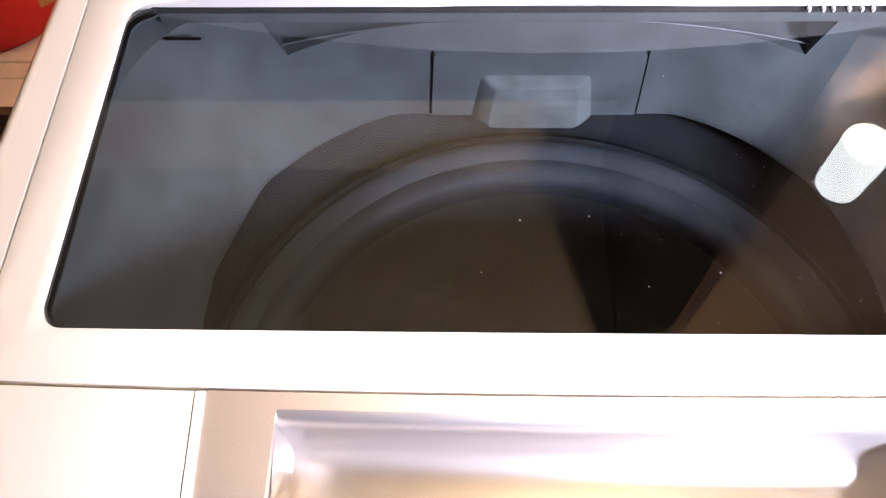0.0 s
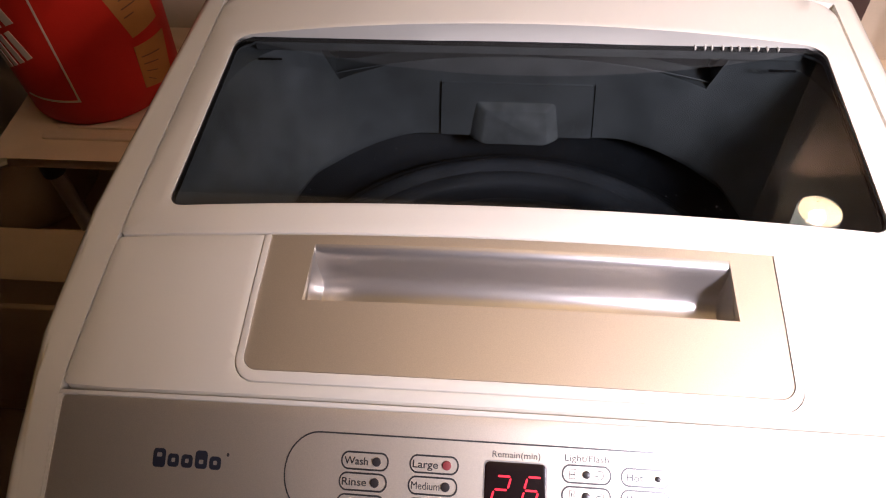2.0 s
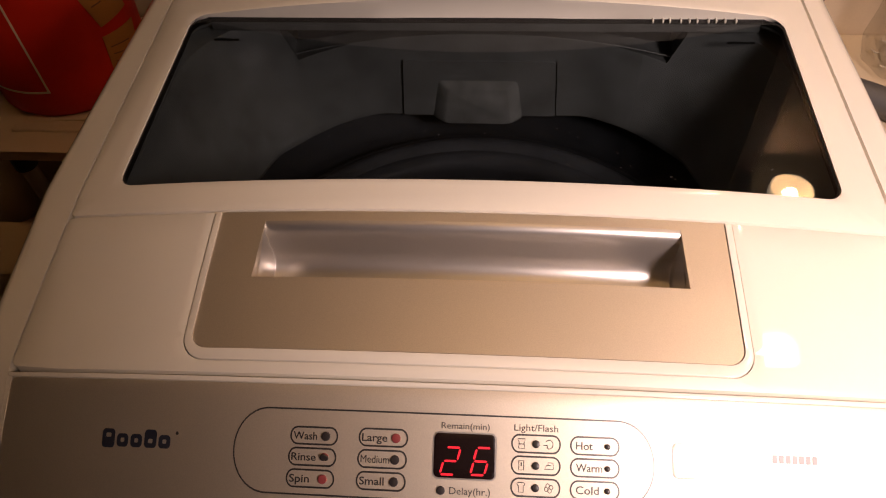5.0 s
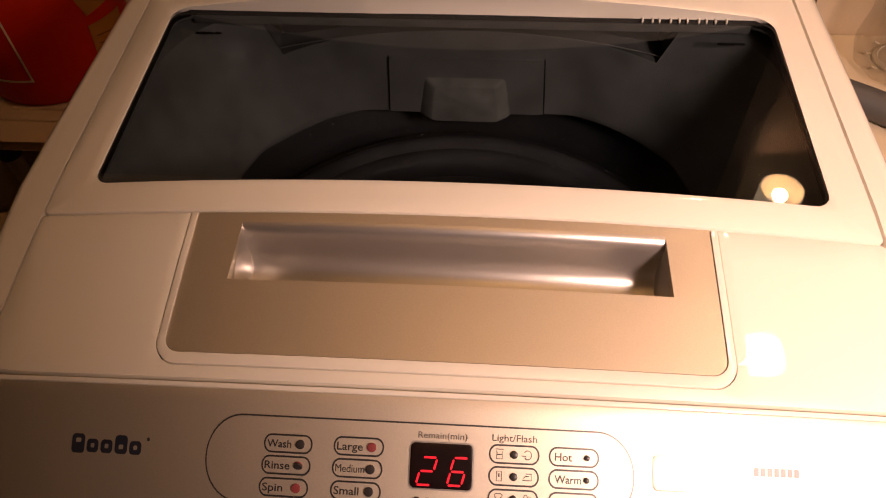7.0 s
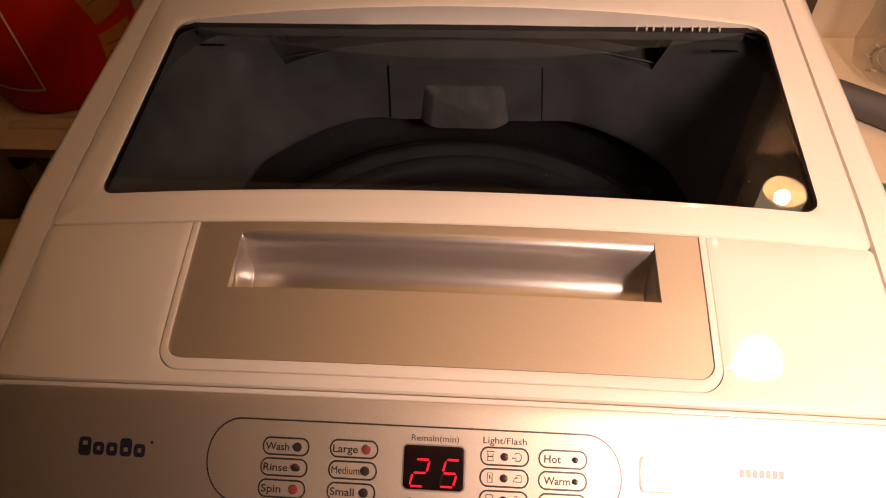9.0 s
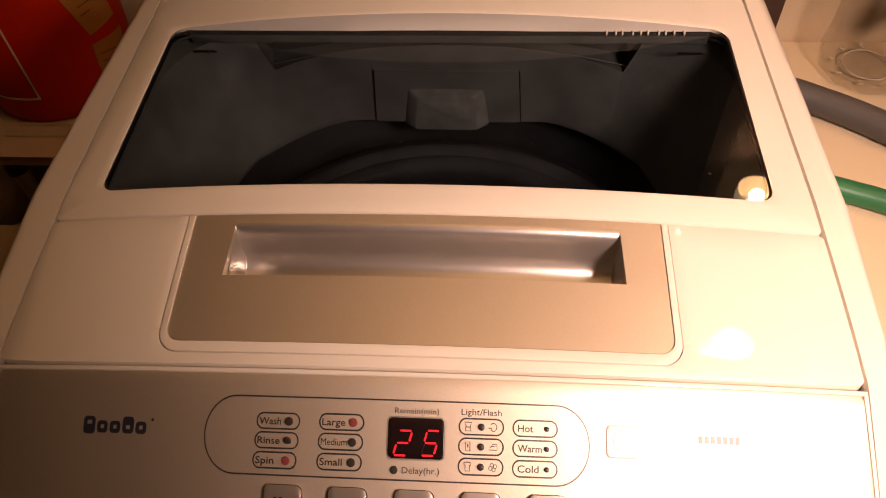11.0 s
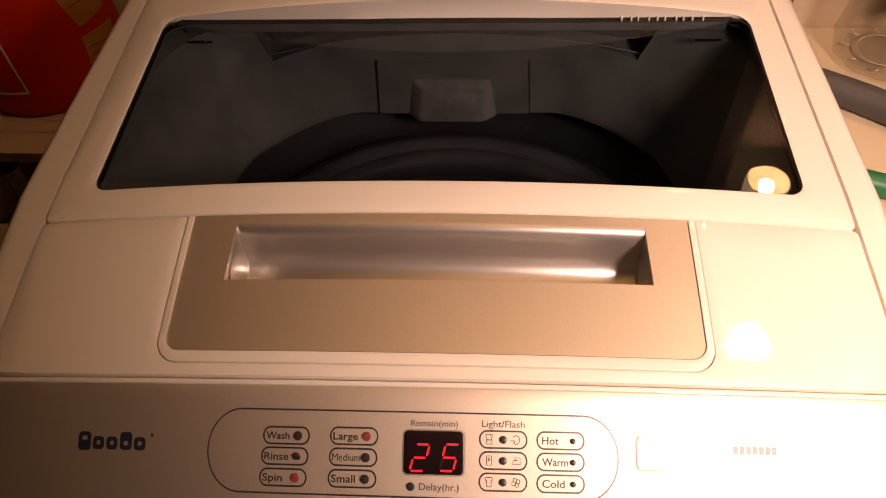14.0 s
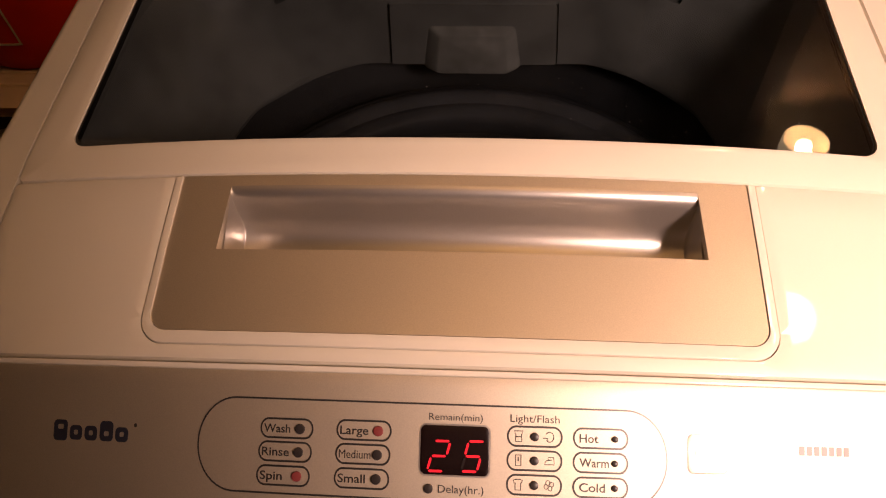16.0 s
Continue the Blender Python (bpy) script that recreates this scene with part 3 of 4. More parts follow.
def build_rear_lid():
    bm = bmesh.new()
    outer = fillet([(-0.2465, -0.0046), (0.2465, -0.0046), (0.2440, 0.2605), (-0.2480, 0.2605)], [0.003, 0.003, 0.02, 0.02], 5)
    slab(bm, outer, [WINDOW], 0.0, 0.0245, 0.02, edge=0.0012)
    for w in bm.verts:
        if abs(w.co.x) < 0.233 and 0.008 < w.co.y < 0.227:
            w.co.z = max(w.co.z, 0.8953)
            if 0.19 < w.co.y < 0.2145 and w.co.z < 0.8975:
                w.co.y = max(w.co.y, 0.2096)
    lid = part("rear_lid", bm, WHITE, washer, "white plastic lid frame round the window")
    bm = bmesh.new()
    centre = (0.0, 0.107)
    plan = [on_top(u, v) for u, v in WINDOW]
    for p in plan:
        if p.y > 0.185 and abs(p.x) < 0.2115:
            p.y = 0.2094
    shrink = [(centre[0] + (p.x - centre[0]) * 0.9985, centre[1] + (p.y - centre[1]) * 0.997) for p in plan]
    loft(bm, [[(x, y, GLASS_Z - 0.003) for x, y in shrink], [(x, y, GLASS_Z) for x, y in shrink]], cap_first=True, mat=1)
    bm.faces.new([v for v in bm.verts if v.co.z > GLASS_Z - 0.001])
    pane = part("window_pane", bm, [WINDOW_GLASS, CLEAR], lid, "clear tinted glass window with water specks", smooth=False)
    # dark seal round the pane
    bm = bmesh.new()
    def inset(d):
        return [(centre[0] + (p.x - centre[0]) * (1 - d / 0.22), centre[1] + (p.y - centre[1]) * (1 - d / 0.095)) for p in plan]
    loft(bm, [[(x, y, z) for x, y in inset(d)] for d, z in ((0.0003, GLASS_Z + 0.0002), (0.0008, GLASS_Z + 0.0004), (0.0012, GLASS_Z + 0.0002), (0.0012, GLASS_Z - 0.004), (0.0003, GLASS_Z - 0.004))])
    part("window_seal", bm, RUBBER, lid, "thin black rubber seal")
    # dried specks on the pane
    bm = bmesh.new()
    rng = random.Random(5)
    for k in range(200):
        px, py = rng.uniform(-0.20, 0.20), rng.uniform(0.03, 0.2)
        if rng.random() < 0.45:
            px = rng.uniform(0.0, 0.2)
        r = rng.uniform(0.00012, 0.0004) * (1.6 if rng.random() < 0.06 else 1)
        turned(bm, [(r, GLASS_Z + 0.0001), (r * 0.8, GLASS_Z + 0.00025), (r * 0.2, GLASS_Z + 0.0003)], 6, (px, py), cap_last=True)
    tagged(part("water_speck", bm, SPECK, lid, "dried water specks on the glass"), kind="stuff")


def build_front_lid():
    bm = bmesh.new()
    outer = fillet([(-0.2468, -0.0064), (-0.1478, -0.0064), (-0.1488, -0.0962), (0.1488, -0.0962), (0.1478, -0.0064), (0.2468, -0.0064),
                    (0.2518, -0.1008), (0.22, -0.1020), (-0.22, -0.1020), (-0.2518, -0.1008)],
                   [0.003, 0, 0.013, 0.013, 0, 0.003, 0.003, 0, 0, 0.003], 7)
    slab(bm, outer, [], 0.0, 0.012, 0.02, edge=0.0018)
    lid = part("front_lid", bm, WHITE, washer, "white plastic folding front half of the lid")
    bm = bmesh.new()
    trim = fillet([(-0.1472, -0.0064), (-0.1482, -0.0956), (0.1482, -0.0956), (0.1472, -0.0064), (0.1434, -0.0064), (0.1442, -0.0898), (-0.1442, -0.0898), (-0.1434, -0.0064)],
                  [0, 0.0125, 0.0125, 0, 0, 0.009, 0.009, 0], 7)
    slab(bm, trim, [], 0.0006, 0.010, 0.02, edge=0.0009)
    part("trim_strip", bm, WHITE, lid, "raised white plastic edging")
    bm = bmesh.new()
    panel = fillet([(-0.1430, -0.0060), (-0.1438, -0.0892), (0.1438, -0.0892), (0.1430, -0.0060)], [0.001, 0.0085, 0.0085, 0.001], 7)
    mouth = [(-0.1155, -0.0122), (-0.1172, -0.0482), (0.1195, -0.0482), (0.1180, -0.0118)]
    slab(bm, panel, [mouth], -0.0002, 0.009, 0.008)
    face = part("handle_panel", bm, SILVER, lid, "brushed silver handle panel")
    # scooped grip behind the mouth: rounded lip, steep wall, rounded floor running under the front edge
    bm = bmesh.new()
    section = [(-0.0119, -0.0002), (-0.0132, -0.0004), (-0.0146, -0.0010), (-0.0158, -0.0020), (-0.0167, -0.0035), (-0.0173, -0.0056), (-0.0177, -0.0085), (-0.0182, -0.0140),
               (-0.0187, -0.0195), (-0.0193, -0.0225), (-0.0206, -0.0252), (-0.0226, -0.0274), (-0.0252, -0.0289), (-0.0285, -0.0297), (-0.036, -0.0303), (-0.046, -0.0308),
               (-0.054, -0.0308), (-0.056, -0.0285), (-0.056, -0.0100)]
    rings = []
    n = 24
    for k in range(n + 1):
        f = k / n
        ring = []
        for v, off in section:
            back = min(max((-0.012 - v) / 0.036, 0.0), 1.0)
            lo, hi = -0.1157 - 0.0017 * back - 0.08 * off, 0.1182 + 0.0015 * back + 0.08 * off
            ring.append(on_top(lo + (hi - lo) * f, v, off))
        rings.append(ring)
    rows = loft(bm, rings, closed=False)
    for row in (rows[0], rows[-1]):
        bm.faces.new(row)
    seams = [bm.edges.get((p, q)) for row in (rows[0], rows[-1]) for p, q in zip(row[5:-3], row[6:-2])]
    bmesh.ops.bevel(bm, geom=seams, offset=0.0010, segments=3, affect="EDGES", profile=0.5)
    part("grip_recess", bm, SILVER_SMOOTH, lid, "smooth silver scooped grip", angle=50)


def build_collar():
    """Grey inner collar from the lid opening down to the drum mouth."""
    n = 200
    upper = fillet([(-0.232, -0.150), (0.232, -0.150), (0.232, 0.234), (-0.232, 0.234)], [0.05] * 4, 8)
    lower = fillet([(-0.188, -0.13), (-0.06, -0.175), (0.06, -0.175), (0.188, -0.13), (0.1950, 0.077), (0.193, 0.112), (0.1705, 0.177), (0.142, 0.206), (0.092, 0.2308),
                    (-0.092, 0.2308), (-0.142, 0.206), (-0.1720, 0.177), (-0.195, 0.112), (-0.1965, 0.077)], [0.03] * 4 + [0.03] * 10, 4)

    def at_angles(poly, centre):
        out = []
        for k in range(n):
            a = 2 * math.pi * k / n
            d = Vector((math.cos(a), math.sin(a)))
            best = 0.0
            for i in range(len(poly)):
                p, q = Vector(poly[i - 1]) - Vector(centre), Vector(poly[i]) - Vector(centre)
                e = q - p
                den = d.x * e.y - d.y * e.x
                if abs(den) < 1e-12:
                    continue
                t = (p.x * e.y - p.y * e.x) / den
                s = (p.x * d.y - p.y * d.x) / den
                if -1e-6 <= s <= 1 + 1e-6 and t > best:
                    best = t
            out.append(Vector(centre) + d * best)
        return out
    c = (0.0, 0.04)
    arc = fillet([(-0.227, -0.145), (0.227, -0.145), (0.227, 0.2315), (-0.227, 0.2315)], [0.05, 0.05, 0.075, 0.075], 10)
    top_ring, mid_ring, low_ring = at_angles(upper, c), at_angles(arc, c), at_angles(lower, c)
    bm = bmesh.new()
    rings = []

    def inward(z):
        return float(np.interp(-z, [-0.880, -0.872, -0.866, -0.853, -0.831, -0.806, -0.789, -0.7845], [0.02, 0.10, 0.16, 0.32, 0.55, 0.8, 0.96, 1.0]))
    steps = [("t", -0.06, 0.884), ("t", 0.0, 0.8838), ("t", 0.5, 0.8825), ("t", 1.0, 0.8815)]
    for k in range(25):
        z = 0.8800 - (0.8800 - 0.7845) * k / 24
        steps.append(("m", inward(z), z))
    steps += [("m", 0.97, 0.780), ("m", 0.85, 0.778)]
    for kind, f, z in steps:
        ring = []
        for a, b, d in zip(top_ring, mid_ring, low_ring):
            p = a.lerp(b, f) if kind == "t" else b.lerp(d, f)
            roof = smooth_ridge(p.y - BOW * p.x ** 2) - CROWN * p.x ** 2 - 0.026
            lift = 0.0055 * max(0.0, 1 - (abs(b.x) / 0.16) ** 6)
            cut = 0.868 - 0.020 * (p.x / 0.157) ** 2
            if abs(b.x) < 0.160 and p.y > 0.1:
                # hinge pocket: the wall starts at the lip, above it a ledge runs back
                if kind == "t":
                    ring.append((p.x, 0.258 - 0.016 * f, cut - 0.005))
                elif z > 0.784:
                    level = cut - (cut - 0.7845 - lift) * (0.88 - z) / (0.88 - 0.7845)
                    q = b.lerp(d, inward(level))
                    ring.append((q.x, q.y, level))
                else:
                    ring.append((p.x, p.y, z + lift))
            else:
                blend = min(max((p.y - 0.005) / 0.025, 0.0), 1.0)
                low = min(z, roof - max(0.0, 0.884 - z) * 0.5)
                ring.append((p.x, p.y, low + (z - low) * blend))
        rings.append(ring)
    loft(bm, rings)
    collar = part("drum_collar", bm, GREY, washer, "grey plastic collar round the drum mouth", angle=40)

    # hinge bar in painted shade, ribs drawn as glints, strip behind the window
    bm = bmesh.new()
    box(bm, (-0.157, 0.2530, 0.846), (0.157, 0.262, 0.8885), 0.0015)
    part("shaded_hinge_bar", bm, GREY_SHADED, washer, "hinge bar under the lid, the pocket's shade painted dark")
    bm = bmesh.new()
    tube(bm, [(u, 0.2312 - 0.0012 * (u / 0.157) ** 4, 0.868 - 0.020 * (u / 0.157) ** 2) for u in (-0.157 + 0.314 * k / 24 for k in range(25))], 0.0006, 6)
    part("pocket_lip", bm, GREY, washer, "pale rounded lip of the hinge pocket")
    # Pale ribs added in place of reflected glints along the glass edge.
    bm = bmesh.new()
    box(bm, (-0.0006, -0.0024, -0.0028), (0.0006, 0.0022, 0.0004), 0.0004)
    glint_rib = part("glint_rib", bm, GLINT, washer, "pale rib standing in for a glint at the glass edge")
    glint_rib.location = (0.1290, 0.2066, 0.9000)
    for k in range(1, 10):
        one = new("glint_rib", glint_rib.data)
        one.parent, one.location = washer, (0.1290 + k * 0.0066 + 0.0009 * math.sin(k * 2.3), 0.2066, 0.9000)
    bm = bmesh.new()
    box(bm, (-0.210, 0.2096, 0.886), (0.210, 0.2145, 0.8948), 0.001)
    part("rib_strip", bm, GREY, washer, "grey plastic strip behind the window")

    def under_roof(px, py, drop):
        roof = smooth_ridge(py - BOW * px ** 2) - CROWN * px ** 2 - 0.0275
        return (px, py, (min(0.8838, roof) if py < 0.02 else 0.8838) - drop)
    bm = bmesh.new()
    plan = [on_top(u, v) for u, v in WINDOW]
    for p in plan:
        if p.y > 0.185 and abs(p.x) < 0.2115:
            p.y = 0.2094
    loft(bm, [[(p.x * (1 + d / 0.22), 0.107 + (p.y - 0.107) * (1 + d / 0.095), h) for p in plan]
              for d, h in ((0.006, 0.8950), (-0.0008, 0.8948), (-0.0008, 0.8925), (0.003, 0.888), (0.007, 0.8842))]
         + [[under_roof(p.x * (1 + d / 0.22), 0.107 + (p.y - 0.107) * (1 + d / 0.095), h) for p in plan] for d, h in ((0.0072, 0.0), (0.011, 0.001), (0.018, 0.0012))])
    part("inner_frame", bm, GREY, washer, "grey plastic frame under the window")
    for x in (-0.198, 0.196):
        bm = bmesh.new()
        box(bm, (x - 0.010, 0.2005, 0.8825), (x + 0.010, 0.2022, 0.8838), 0.0004)
        part("corner_slot", bm, RUBBER, washer, "dark slot in the collar's corner")

    # lint filter cover with its raised grip
    bm = bmesh.new()
    cover = fillet([(-0.0680, 0.7835), (0.0660, 0.7835), (0.0628, 0.842), (-0.0648, 0.842)], [0.002, 0.002, 0.004, 0.004], 4)
    loft(bm, [[(x, 0.2345, z) for x, z in cover], [(x, 0.2296, z) for x, z in cover]], cap_last=True, cap_first=True)
    filter_cover = part("filter_cover", bm, GREY, washer, "grey plastic lint filter cover")
    bm = bmesh.new()
    steps = []
    for f, y in ((0.0, 0.230), (0.15, 0.227), (0.75, 0.2195), (0.95, 0.2182), (1.0, 0.218)):
        x0, x1, z0, z1 = -0.042 + 0.012 * f, 0.038 - 0.011 * f, 0.780 + 0.004 * f, 0.823 - 0.004 * f
        steps.append([(x, y + 0.004 * (z - 0.78) / 0.05, z) for x, z in fillet([(x0, z0), (x1, z0), (x1 - 0.004, z1), (x0 + 0.004, z1)], [0.004] * 4, 4)])
    loft(bm, steps, cap_first=True, cap_last=True)
    part("filter_grip", bm, GREY_PALE, filter_cover, "pale grey moulded grip")
    for x0, x1 in ((-0.0686, -0.0654), (0.0666, 0.0634)):
        bm = bmesh.new()
        loft(bm, [[(x - 0.0005, y, z), (x + 0.0005, y, z)] + [(x + 0.0005, y + 0.004, z), (x - 0.0005, y + 0.004, z)] for x, y, z in ((x0, 0.2299, 0.785), (x1, 0.2299, 0.842))],
             cap_first=True, cap_last=True)
        part("filter_slot", bm, RUBBER, filter_cover, "dark slot beside the filter cover")


def build_drum():
    c = (0.0, 0.03)
    # Rim, ring, pulsator and outer tub carry the mouth's shade in their greys.
    bm = bmesh.new()
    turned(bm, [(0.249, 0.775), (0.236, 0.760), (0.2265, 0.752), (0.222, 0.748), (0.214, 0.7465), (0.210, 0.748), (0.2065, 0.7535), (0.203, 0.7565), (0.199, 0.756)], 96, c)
    part("tub_rim", bm, GREY_SHADED, washer, "plastic rim of the outer tub, shade painted dark")
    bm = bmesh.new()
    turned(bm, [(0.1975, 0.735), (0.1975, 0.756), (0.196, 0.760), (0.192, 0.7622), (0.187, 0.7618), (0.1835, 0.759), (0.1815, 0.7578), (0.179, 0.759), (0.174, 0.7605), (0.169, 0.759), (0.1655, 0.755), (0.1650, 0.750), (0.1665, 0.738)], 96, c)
    ring = part("balance_ring", bm, GREY_HALF_SHADED, washer, "grey plastic balance ring of the drum, partly darkened as shade")
    bm = bmesh.new()
    turned(bm, [(0.168, 0.739), (0.170, 0.73), (0.170, 0.66), (0.172, 0.655), (0.172, 0.60), (0.170, 0.595), (0.170, 0.47), (0.160, 0.44), (0.150, 0.43), (0.0, 0.43)], 96, c)
    part("drum", bm, STEEL, washer, "dark wet steel spin drum")
    bm = bmesh.new()
    rings = []
    for r, z in ((0.145, 0.432), (0.14, 0.437), (0.10, 0.445), (0.06, 0.462), (0.03, 0.47), (0.004, 0.471)):
        rings.append([(c[0] + r * math.cos(a), c[1] + r * math.sin(a), z + 0.012 * max(0, math.cos(4 * a)) * (r / 0.145) * (1 if r > 0.02 else 0)) for a in (2 * math.pi * k / 96 for k in range(96))])
    loft(bm, rings, cap_last=True, cap_first=True)
    part("pulsator", bm, GREY_SHADED, washer, "plastic pulsator disc, shade painted dark")
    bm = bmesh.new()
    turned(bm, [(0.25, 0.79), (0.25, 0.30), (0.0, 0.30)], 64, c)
    part("outer_tub", bm, GREY_SHADED, washer, "plastic outer tub, shade painted dark")


build_cabinet()
build_top_cover()
build_rear_lid()
build_front_lid()
build_collar()
build_drum()

# ---- control panel with its printing, lamps, display and buttons
bm = bmesh.new()
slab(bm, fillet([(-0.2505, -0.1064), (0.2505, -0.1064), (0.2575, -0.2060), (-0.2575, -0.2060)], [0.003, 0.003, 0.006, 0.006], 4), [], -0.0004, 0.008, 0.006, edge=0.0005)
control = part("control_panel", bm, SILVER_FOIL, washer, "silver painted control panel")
bm = bmesh.new()
slab(bm, [(-0.2530, -0.1040), (0.2530, -0.1040), (0.2530, -0.1060), (-0.2530, -0.1060)], [], 0.0002, 0.010, 0.02, edge=0.0007)
part("panel_bead", bm, WHITE, washer, "white plastic bead above the control panel")
for s in (-1, 1):
    bm = bmesh.new()
    slab(bm, [(s * 0.2509, -0.1062), (s * 0.2534, -0.1062), (s * 0.2598, -0.2065), (s * 0.2579, -0.2065)], [], 0.0, 0.010, 0.02)
    part("panel_edging", bm, WHITE, washer, "white plastic edging beside the control panel")

bm = bmesh.new()
line_on_top(bm, fillet([(-0.1135, -0.1530), (0.0955, -0.1530), (0.0955, -0.1170), (-0.1135, -0.1170)], [0.0178] * 4, 12), 0.0007, closed=True)
part("printed_outline", bm, PRINT, control, "long dark rounded outline")


def indicator_pill(u0, u1, v, words, u_words, w_words):
    bm = bmesh.new()
    line_on_top(bm, pill(u0, u1, v, 0.0072), 0.00075, closed=True)
    part("printed_pill", bm, PRINT, control, "dark rounded outline")
    if words:
        lettering(words, u_words, v, 0.0033, PRINT, control, width=w_words, bold=0.0 if words == "Medium" else 0.00005)


def lens(u, v, r, lit_side):
    """An indicator: a low drum with a lit face and, on its other side, a dark one."""
    bm = bmesh.new()
    h = 0.0009
    turned(bm, [(r, 0.0), (r, h * 0.5), (r * 0.9, h), (r * 0.4, h * 1.25), (r * 0.05, h * 1.3)], 18, cap_last=True, mat=0)
    turned(bm, [(r, 0.0), (r, -h * 0.5), (r * 0.9, -h), (r * 0.4, -h * 1.25), (r * 0.05, -h * 1.3)], 18, cap_last=True, mat=1)
    ob = part("indicator_lamp", bm, [LED_LIT, LED_OFF], control, "lit red indicator lamp" if lit_side else "dark unlit indicator lamp")
    ob.matrix_basis = seat_on_top(u, v, -0.0004) @ pose(0, 0, 0, 0 if lit_side else 180, 0, 0)
    return ob


def seat_on_top(u, v, off):
    """The pose of a small thing that lies on the top at (u, v)."""
    o, du, dv = on_top(u, v, off), on_top(u + 0.001, v, off), on_top(u, v + 0.001, off)
    x = (du - o).normalized()
    zed = x.cross((dv - o).normalized()).normalized()
    y = zed.cross(x)
    m = Matrix((x, y, zed)).transposed().to_4x4()
    m.translation = o
    return m


for v, words, w, (u0, u1, lamp_u, lit) in (
        (-0.1283, "Wash", 0.0125, (-0.0838, -0.0600, -0.0658, False)),
        (-0.1463, "Spin", 0.0105, (-0.0848, -0.0608, -0.0665, True)),
        (-0.1279, "Large", 0.0130, (-0.0488, -0.0248, -0.0304, True)),
        (-0.1369, "Medium", 0.0145, (-0.0490, -0.0250, -0.0306, False)),
        (-0.1460, "Small", 0.0125, (-0.0492, -0.0252, -0.0308, False))):
    indicator_pill(u0, u1, v, words, u0 + 0.0013, w * 0.98)
    lens(lamp_u, v, 0.0023, lit)
indicator_pill(-0.0843, -0.0603, -0.1372, "Rinse", -0.0830, 0.0126)
rinse_lamp = lens(-0.0662, -0.1372, 0.0023, True)

lettering("Remain(min)", -0.0081, -0.1216, 0.0027, PRINT, control, width=0.0236)
lettering("Light/Flash", 0.0275, -0.1212, 0.0029, PRINT, control, width=0.0214)
lettering("Delay(hr.)", -0.0034, -0.1484, 0.0030, PRINT, control, width=0.0198)
lens(-0.0076, -0.1485, 0.0021, False)


def icon(kind, u, v):
    """Small printed care symbols, drawn in thin lines."""
    shapes = {
        "shirt": [(-2, 1.6), (-1, 2), (1, 2), (2, 1.6), (1.6, 0.6), (1.2, 0.8), (1.2, -2), (-1.2, -2), (-1.2, 0.8), (-1.6, 0.6)],
        "tub": [(-2, 2), (2, 2), (1.2, 0.6), (1.5, -2), (-1.5, -2), (-1.2, 0.6)],
        "card": [(-1.2, 2), (1.2, 2), (1.2, -2), (-1.2, -2)],
        "iron": [(-2.2, -1.3), (2.2, -1.3), (2.0, 1.4), (-0.4, 1.4), (-0.6, 0.6), (1.1, 0.5), (-1.2, 0.2)],
        "swirl": [(0.0 + 1.9 * math.cos(a), 1.9 * math.sin(a)) for a in (k * 0.55 - 2.4 for k in range(10))],
    }
    bm = bmesh.new()
    k = 0.00098
    if kind == "flower":
        for j in range(4):
            a = j * math.pi / 2 + 0.4
            cu, cv = u + 0.0013 * math.cos(a), v + 0.0011 * math.sin(a)
            line_on_top(bm, [(cu + 0.0009 * math.cos(b), cv + 0.0009 * math.sin(b)) for b in (i * 0.785 for i in range(8))], 0.0003, -0.0002, closed=True)
    else:
        line_on_top(bm, [(u + a * k, v + b * k) for a, b in shapes[kind]], 0.00035, -0.0002, closed=kind != "swirl")
        if kind == "card":
            line_on_top(bm, [(u, v + 0.0012), (u, v - 0.0004)], 0.0005, -0.0002)
        if kind == "tub":
            line_on_top(bm, [(u - 0.0011, v - 0.0002), (u + 0.0011, v - 0.0002)], 0.0004, -0.0002)
        if kind == "swirl":
            line_on_top(bm, [(u - 0.0028, v - 0.0004), (u - 0.0008, v - 0.0004), (u - 0.0008, v - 0.0014)], 0.00035, -0.0002)
    part("printed_symbol", bm, PRINT, control, "small printed line symbol")


for v, left, right in ((-0.1279, "tub", "swirl"), (-0.1368, "card", "iron"), (-0.1458, "shirt", "flower")):
    indicator_pill(0.0265, 0.0499, v, "", 0, 0)
    icon(left, 0.0312, v)
    icon(right, 0.0446, v)
    lens(0.0382, v, 0.0019, False)
for v, words, w in ((-0.1278, "Hot", 0.0082), (-0.1368, "Warm", 0.0128), (-0.1459, "Cold", 0.0112)):
    indicator_pill(0.0551, 0.0784, v, words, 0.0576, w)
    lens(0.0729, v, 0.0014, False)

# power button: square outline, ring and bar
bm = bmesh.new()
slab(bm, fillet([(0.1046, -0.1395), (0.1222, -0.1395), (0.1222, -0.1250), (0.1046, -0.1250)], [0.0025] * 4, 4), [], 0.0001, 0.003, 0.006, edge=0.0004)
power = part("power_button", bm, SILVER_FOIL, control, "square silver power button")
bm = bmesh.new()
line_on_top(bm, [(0.1134 + 0.0052 * math.cos(a), -0.1321 + 0.0047 * math.sin(a)) for a in (k * math.pi / 16 for k in range(32))], 0.0006, 0.0004, closed=True)
line_on_top(bm, [(0.1134, -0.1302), (0.1134, -0.1341)], 0.0007, 0.0004)
line_on_top(bm, fillet([(0.1044, -0.1397), (0.1224, -0.1397), (0.1224, -0.1248), (0.1044, -0.1248)], [0.0026] * 4, 4), 0.0004, -0.0002, closed=True)
part("printed_symbol", bm, PRINT, control, "dark ring with a bar")

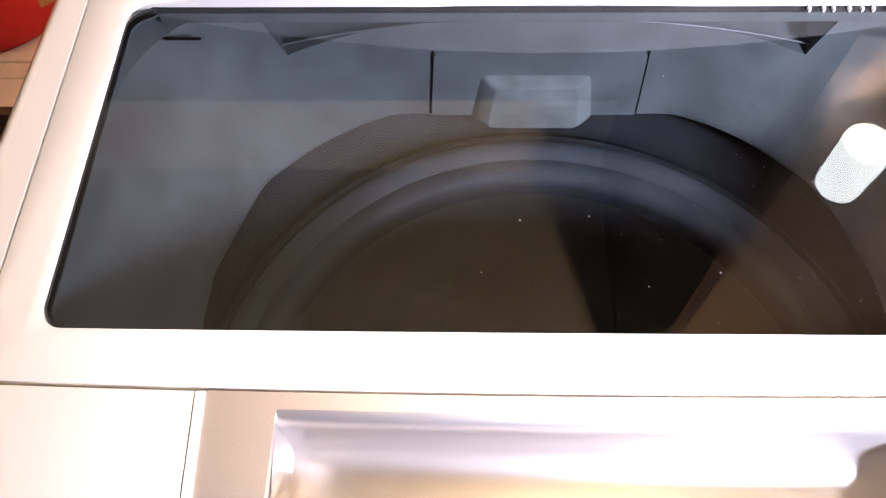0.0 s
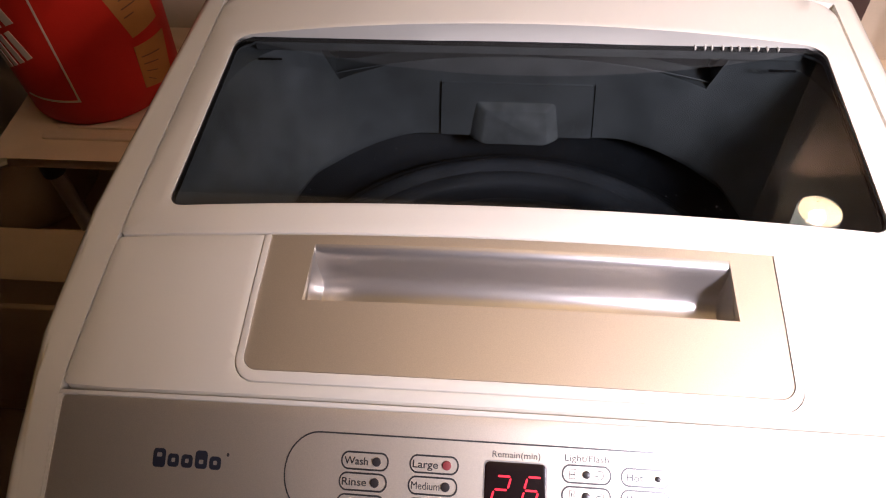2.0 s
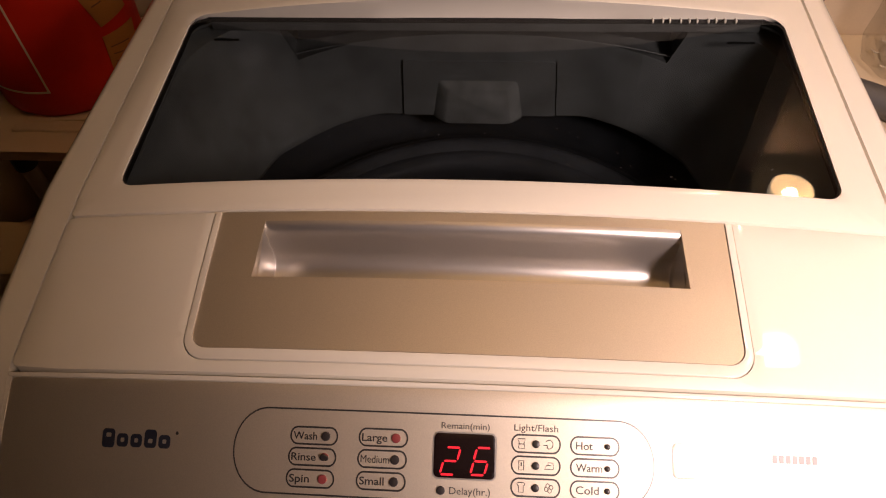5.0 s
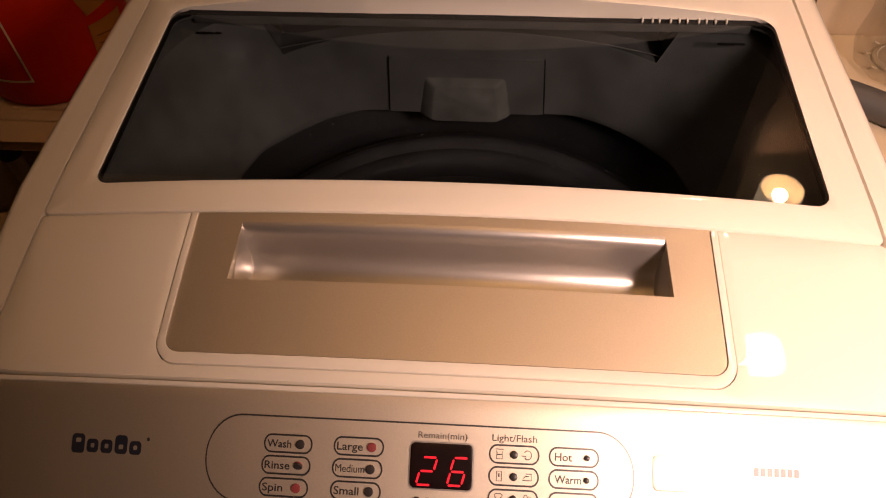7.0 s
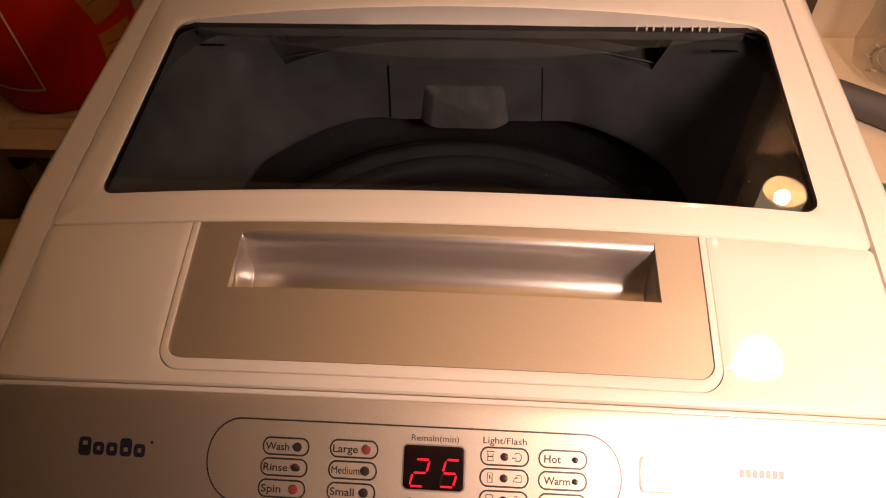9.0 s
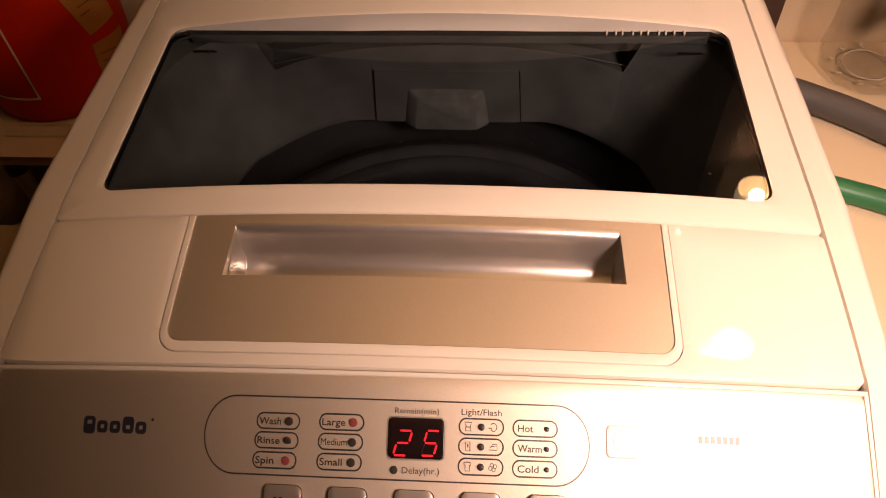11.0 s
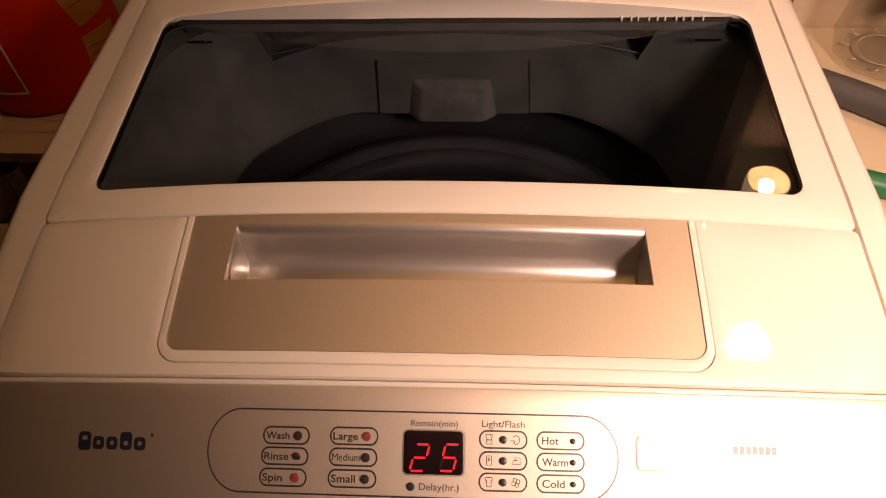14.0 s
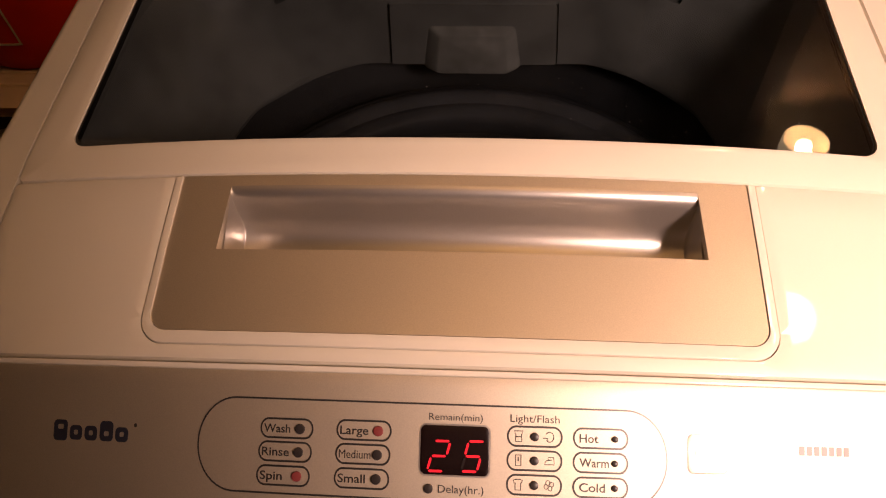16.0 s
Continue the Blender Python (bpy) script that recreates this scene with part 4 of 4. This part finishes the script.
# maker's mark and type mark as plain bars and shapes
bm = bmesh.new()
for k, (u, w, low, high) in enumerate(((-0.1883, 0.0075, -0.0042, 0.0042), (-0.1795, 0.0066, -0.0036, 0.0022), (-0.1715, 0.0066, -0.0036, 0.0022), (-0.1635, 0.0070, -0.0036, 0.0044), (-0.1553, 0.0066, -0.0036, 0.0022))):
    slab(bm, fillet([(u, -0.1330 + low), (u + w, -0.1330 + low), (u + w, -0.1330 + high), (u, -0.1330 + high)], [0.0018] * 4, 4),
         [fillet([(u + 0.0022, -0.1330 - 0.0016 + (0.002 if k == 0 else 0)), (u + w - 0.0022, -0.1330 - 0.0016 + (0.002 if k == 0 else 0)), (u + w - 0.0022, -0.1330 + 0.0004 + (0.002 if k == 0 else 0)), (u + 0.0022, -0.1330 + 0.0004 + (0.002 if k == 0 else 0))], [0.0006] * 4, 3)],
         -0.0002, 0.0002, 0.004)
part("maker_mark", bm, PRINT_BLUE, control, "dark blue maker's mark of plain shapes")
bm = bmesh.new()
slab(bm, [(u / 1e4, v / 1e4) for u, v in [(-1452 + 8 * math.cos(a), -1297 + 8 * math.sin(a)) for a in (k * math.pi / 6 for k in range(12))]], [], -0.0002, 0.0002, 0.01)
part("maker_dot", bm, PRINT, control, "small grey dot")
PRINT_GREY = material("grey_print", (0.26, 0.25, 0.25), 0.45, spec=0.6, bump=0)
for k in range(7):
    u = 0.1542 + k * 0.0034
    bm = bmesh.new()
    slab(bm, [(u, -0.1317), (u + 0.0025, -0.1317), (u + 0.0025, -0.1282), (u, -0.1282)], [], -0.0002, 0.0002, 0.01)
    part("type_mark_bar", bm, PRINT_GREY, control, "pale grey bar of the type mark" if k == 0 else "")

# display window and its seven-segment figures
bm = bmesh.new()
slab(bm, fillet([(-0.0114, -0.1432), (0.0184, -0.1432), (0.0184, -0.1250), (-0.0114, -0.1250)], [0.0022] * 4, 5), [], 0.0001, 0.002, 0.005, edge=0.0002)
part("display", bm, SCREEN, control, "black display window")
bm = bmesh.new()
line_on_top(bm, fillet([(-0.0118, -0.1436), (0.0188, -0.1436), (0.0188, -0.1246), (-0.0118, -0.1246)], [0.0025] * 4, 5), 0.0006, -0.0002, closed=True)
part("display_bezel", bm, SILVER_SMOOTH, control, "thin pale bezel")

FIGURE_W, FIGURE_H, LEAN = 0.0068, 0.0112, 0.26
BARS = {"a": ((0, 2), (1, 2)), "g": ((0, 1), (1, 1)), "d": ((0, 0), (1, 0)), "f": ((0, 1), (0, 2)), "b": ((1, 1), (1, 2)), "e": ((0, 0), (0, 1)), "c": ((1, 0), (1, 1))}


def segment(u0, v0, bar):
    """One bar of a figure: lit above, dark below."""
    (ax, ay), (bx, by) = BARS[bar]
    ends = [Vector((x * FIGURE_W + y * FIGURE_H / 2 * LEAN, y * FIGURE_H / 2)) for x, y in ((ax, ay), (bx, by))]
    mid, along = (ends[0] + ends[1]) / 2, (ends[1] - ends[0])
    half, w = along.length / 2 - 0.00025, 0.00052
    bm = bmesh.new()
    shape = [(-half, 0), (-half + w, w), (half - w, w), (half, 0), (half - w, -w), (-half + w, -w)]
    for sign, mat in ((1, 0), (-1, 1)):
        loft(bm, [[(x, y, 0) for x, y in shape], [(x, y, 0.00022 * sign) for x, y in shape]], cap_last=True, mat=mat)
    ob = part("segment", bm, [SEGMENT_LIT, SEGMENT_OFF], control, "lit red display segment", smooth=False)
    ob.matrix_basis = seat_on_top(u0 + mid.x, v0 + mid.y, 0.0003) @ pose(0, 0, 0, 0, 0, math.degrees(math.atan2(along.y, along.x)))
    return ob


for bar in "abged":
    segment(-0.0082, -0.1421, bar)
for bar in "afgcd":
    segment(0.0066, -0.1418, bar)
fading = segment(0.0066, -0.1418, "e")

# push buttons along the lower edge
for k, u in enumerate((-0.0771, -0.0420, -0.0065, 0.0285, 0.0636)):
    bm = bmesh.new()
    slab(bm, fillet([(u, -0.1745), (u + 0.0200, -0.1745), (u + 0.0200, -0.1580), (u, -0.1580)], [0.003] * 4, 5), [], 0.0022, 0.004, 0.01, edge=0.0011)
    button = part("push_button", bm, SILVER_SMOOTH, control, "raised silver push button")
    bm = bmesh.new()
    line_on_top(bm, fillet([(u - 0.0006, -0.1751), (u + 0.0206, -0.1751), (u + 0.0206, -0.1574), (u - 0.0006, -0.1574)], [0.0034] * 4, 5), 0.0007, -0.0002, closed=True)
    part("button_gap", bm, PRINT, control, "dark gap round a push button")
bm = bmesh.new()
for du in (0.0055, 0.0085):
    slab(bm, [(-0.0771 + du, -0.1665), (-0.0771 + du + 0.002, -0.1665), (-0.0771 + du + 0.002, -0.1635), (-0.0771 + du, -0.1635)], [], 0.0026, 0.0005, 0.01)
part("printed_symbol", bm, PRINT, control, "dark printed symbol on a push button")


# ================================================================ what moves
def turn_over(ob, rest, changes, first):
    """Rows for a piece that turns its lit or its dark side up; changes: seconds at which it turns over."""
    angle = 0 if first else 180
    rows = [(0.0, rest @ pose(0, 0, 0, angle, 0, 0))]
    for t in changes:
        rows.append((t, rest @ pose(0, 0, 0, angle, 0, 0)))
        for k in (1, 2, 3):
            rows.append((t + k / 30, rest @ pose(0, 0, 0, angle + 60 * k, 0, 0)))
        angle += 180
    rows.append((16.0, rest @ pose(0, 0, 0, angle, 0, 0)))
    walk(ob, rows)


def motions():
    # the rinse lamp blinks once a second, half a second dark
    blinks = []
    for second in range(16):
        blinks += [second + 0.05, second + 0.57]
    turn_over(rinse_lamp, rinse_lamp.matrix_basis.copy(), blinks, False)
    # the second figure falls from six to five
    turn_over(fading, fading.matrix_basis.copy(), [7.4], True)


motions()
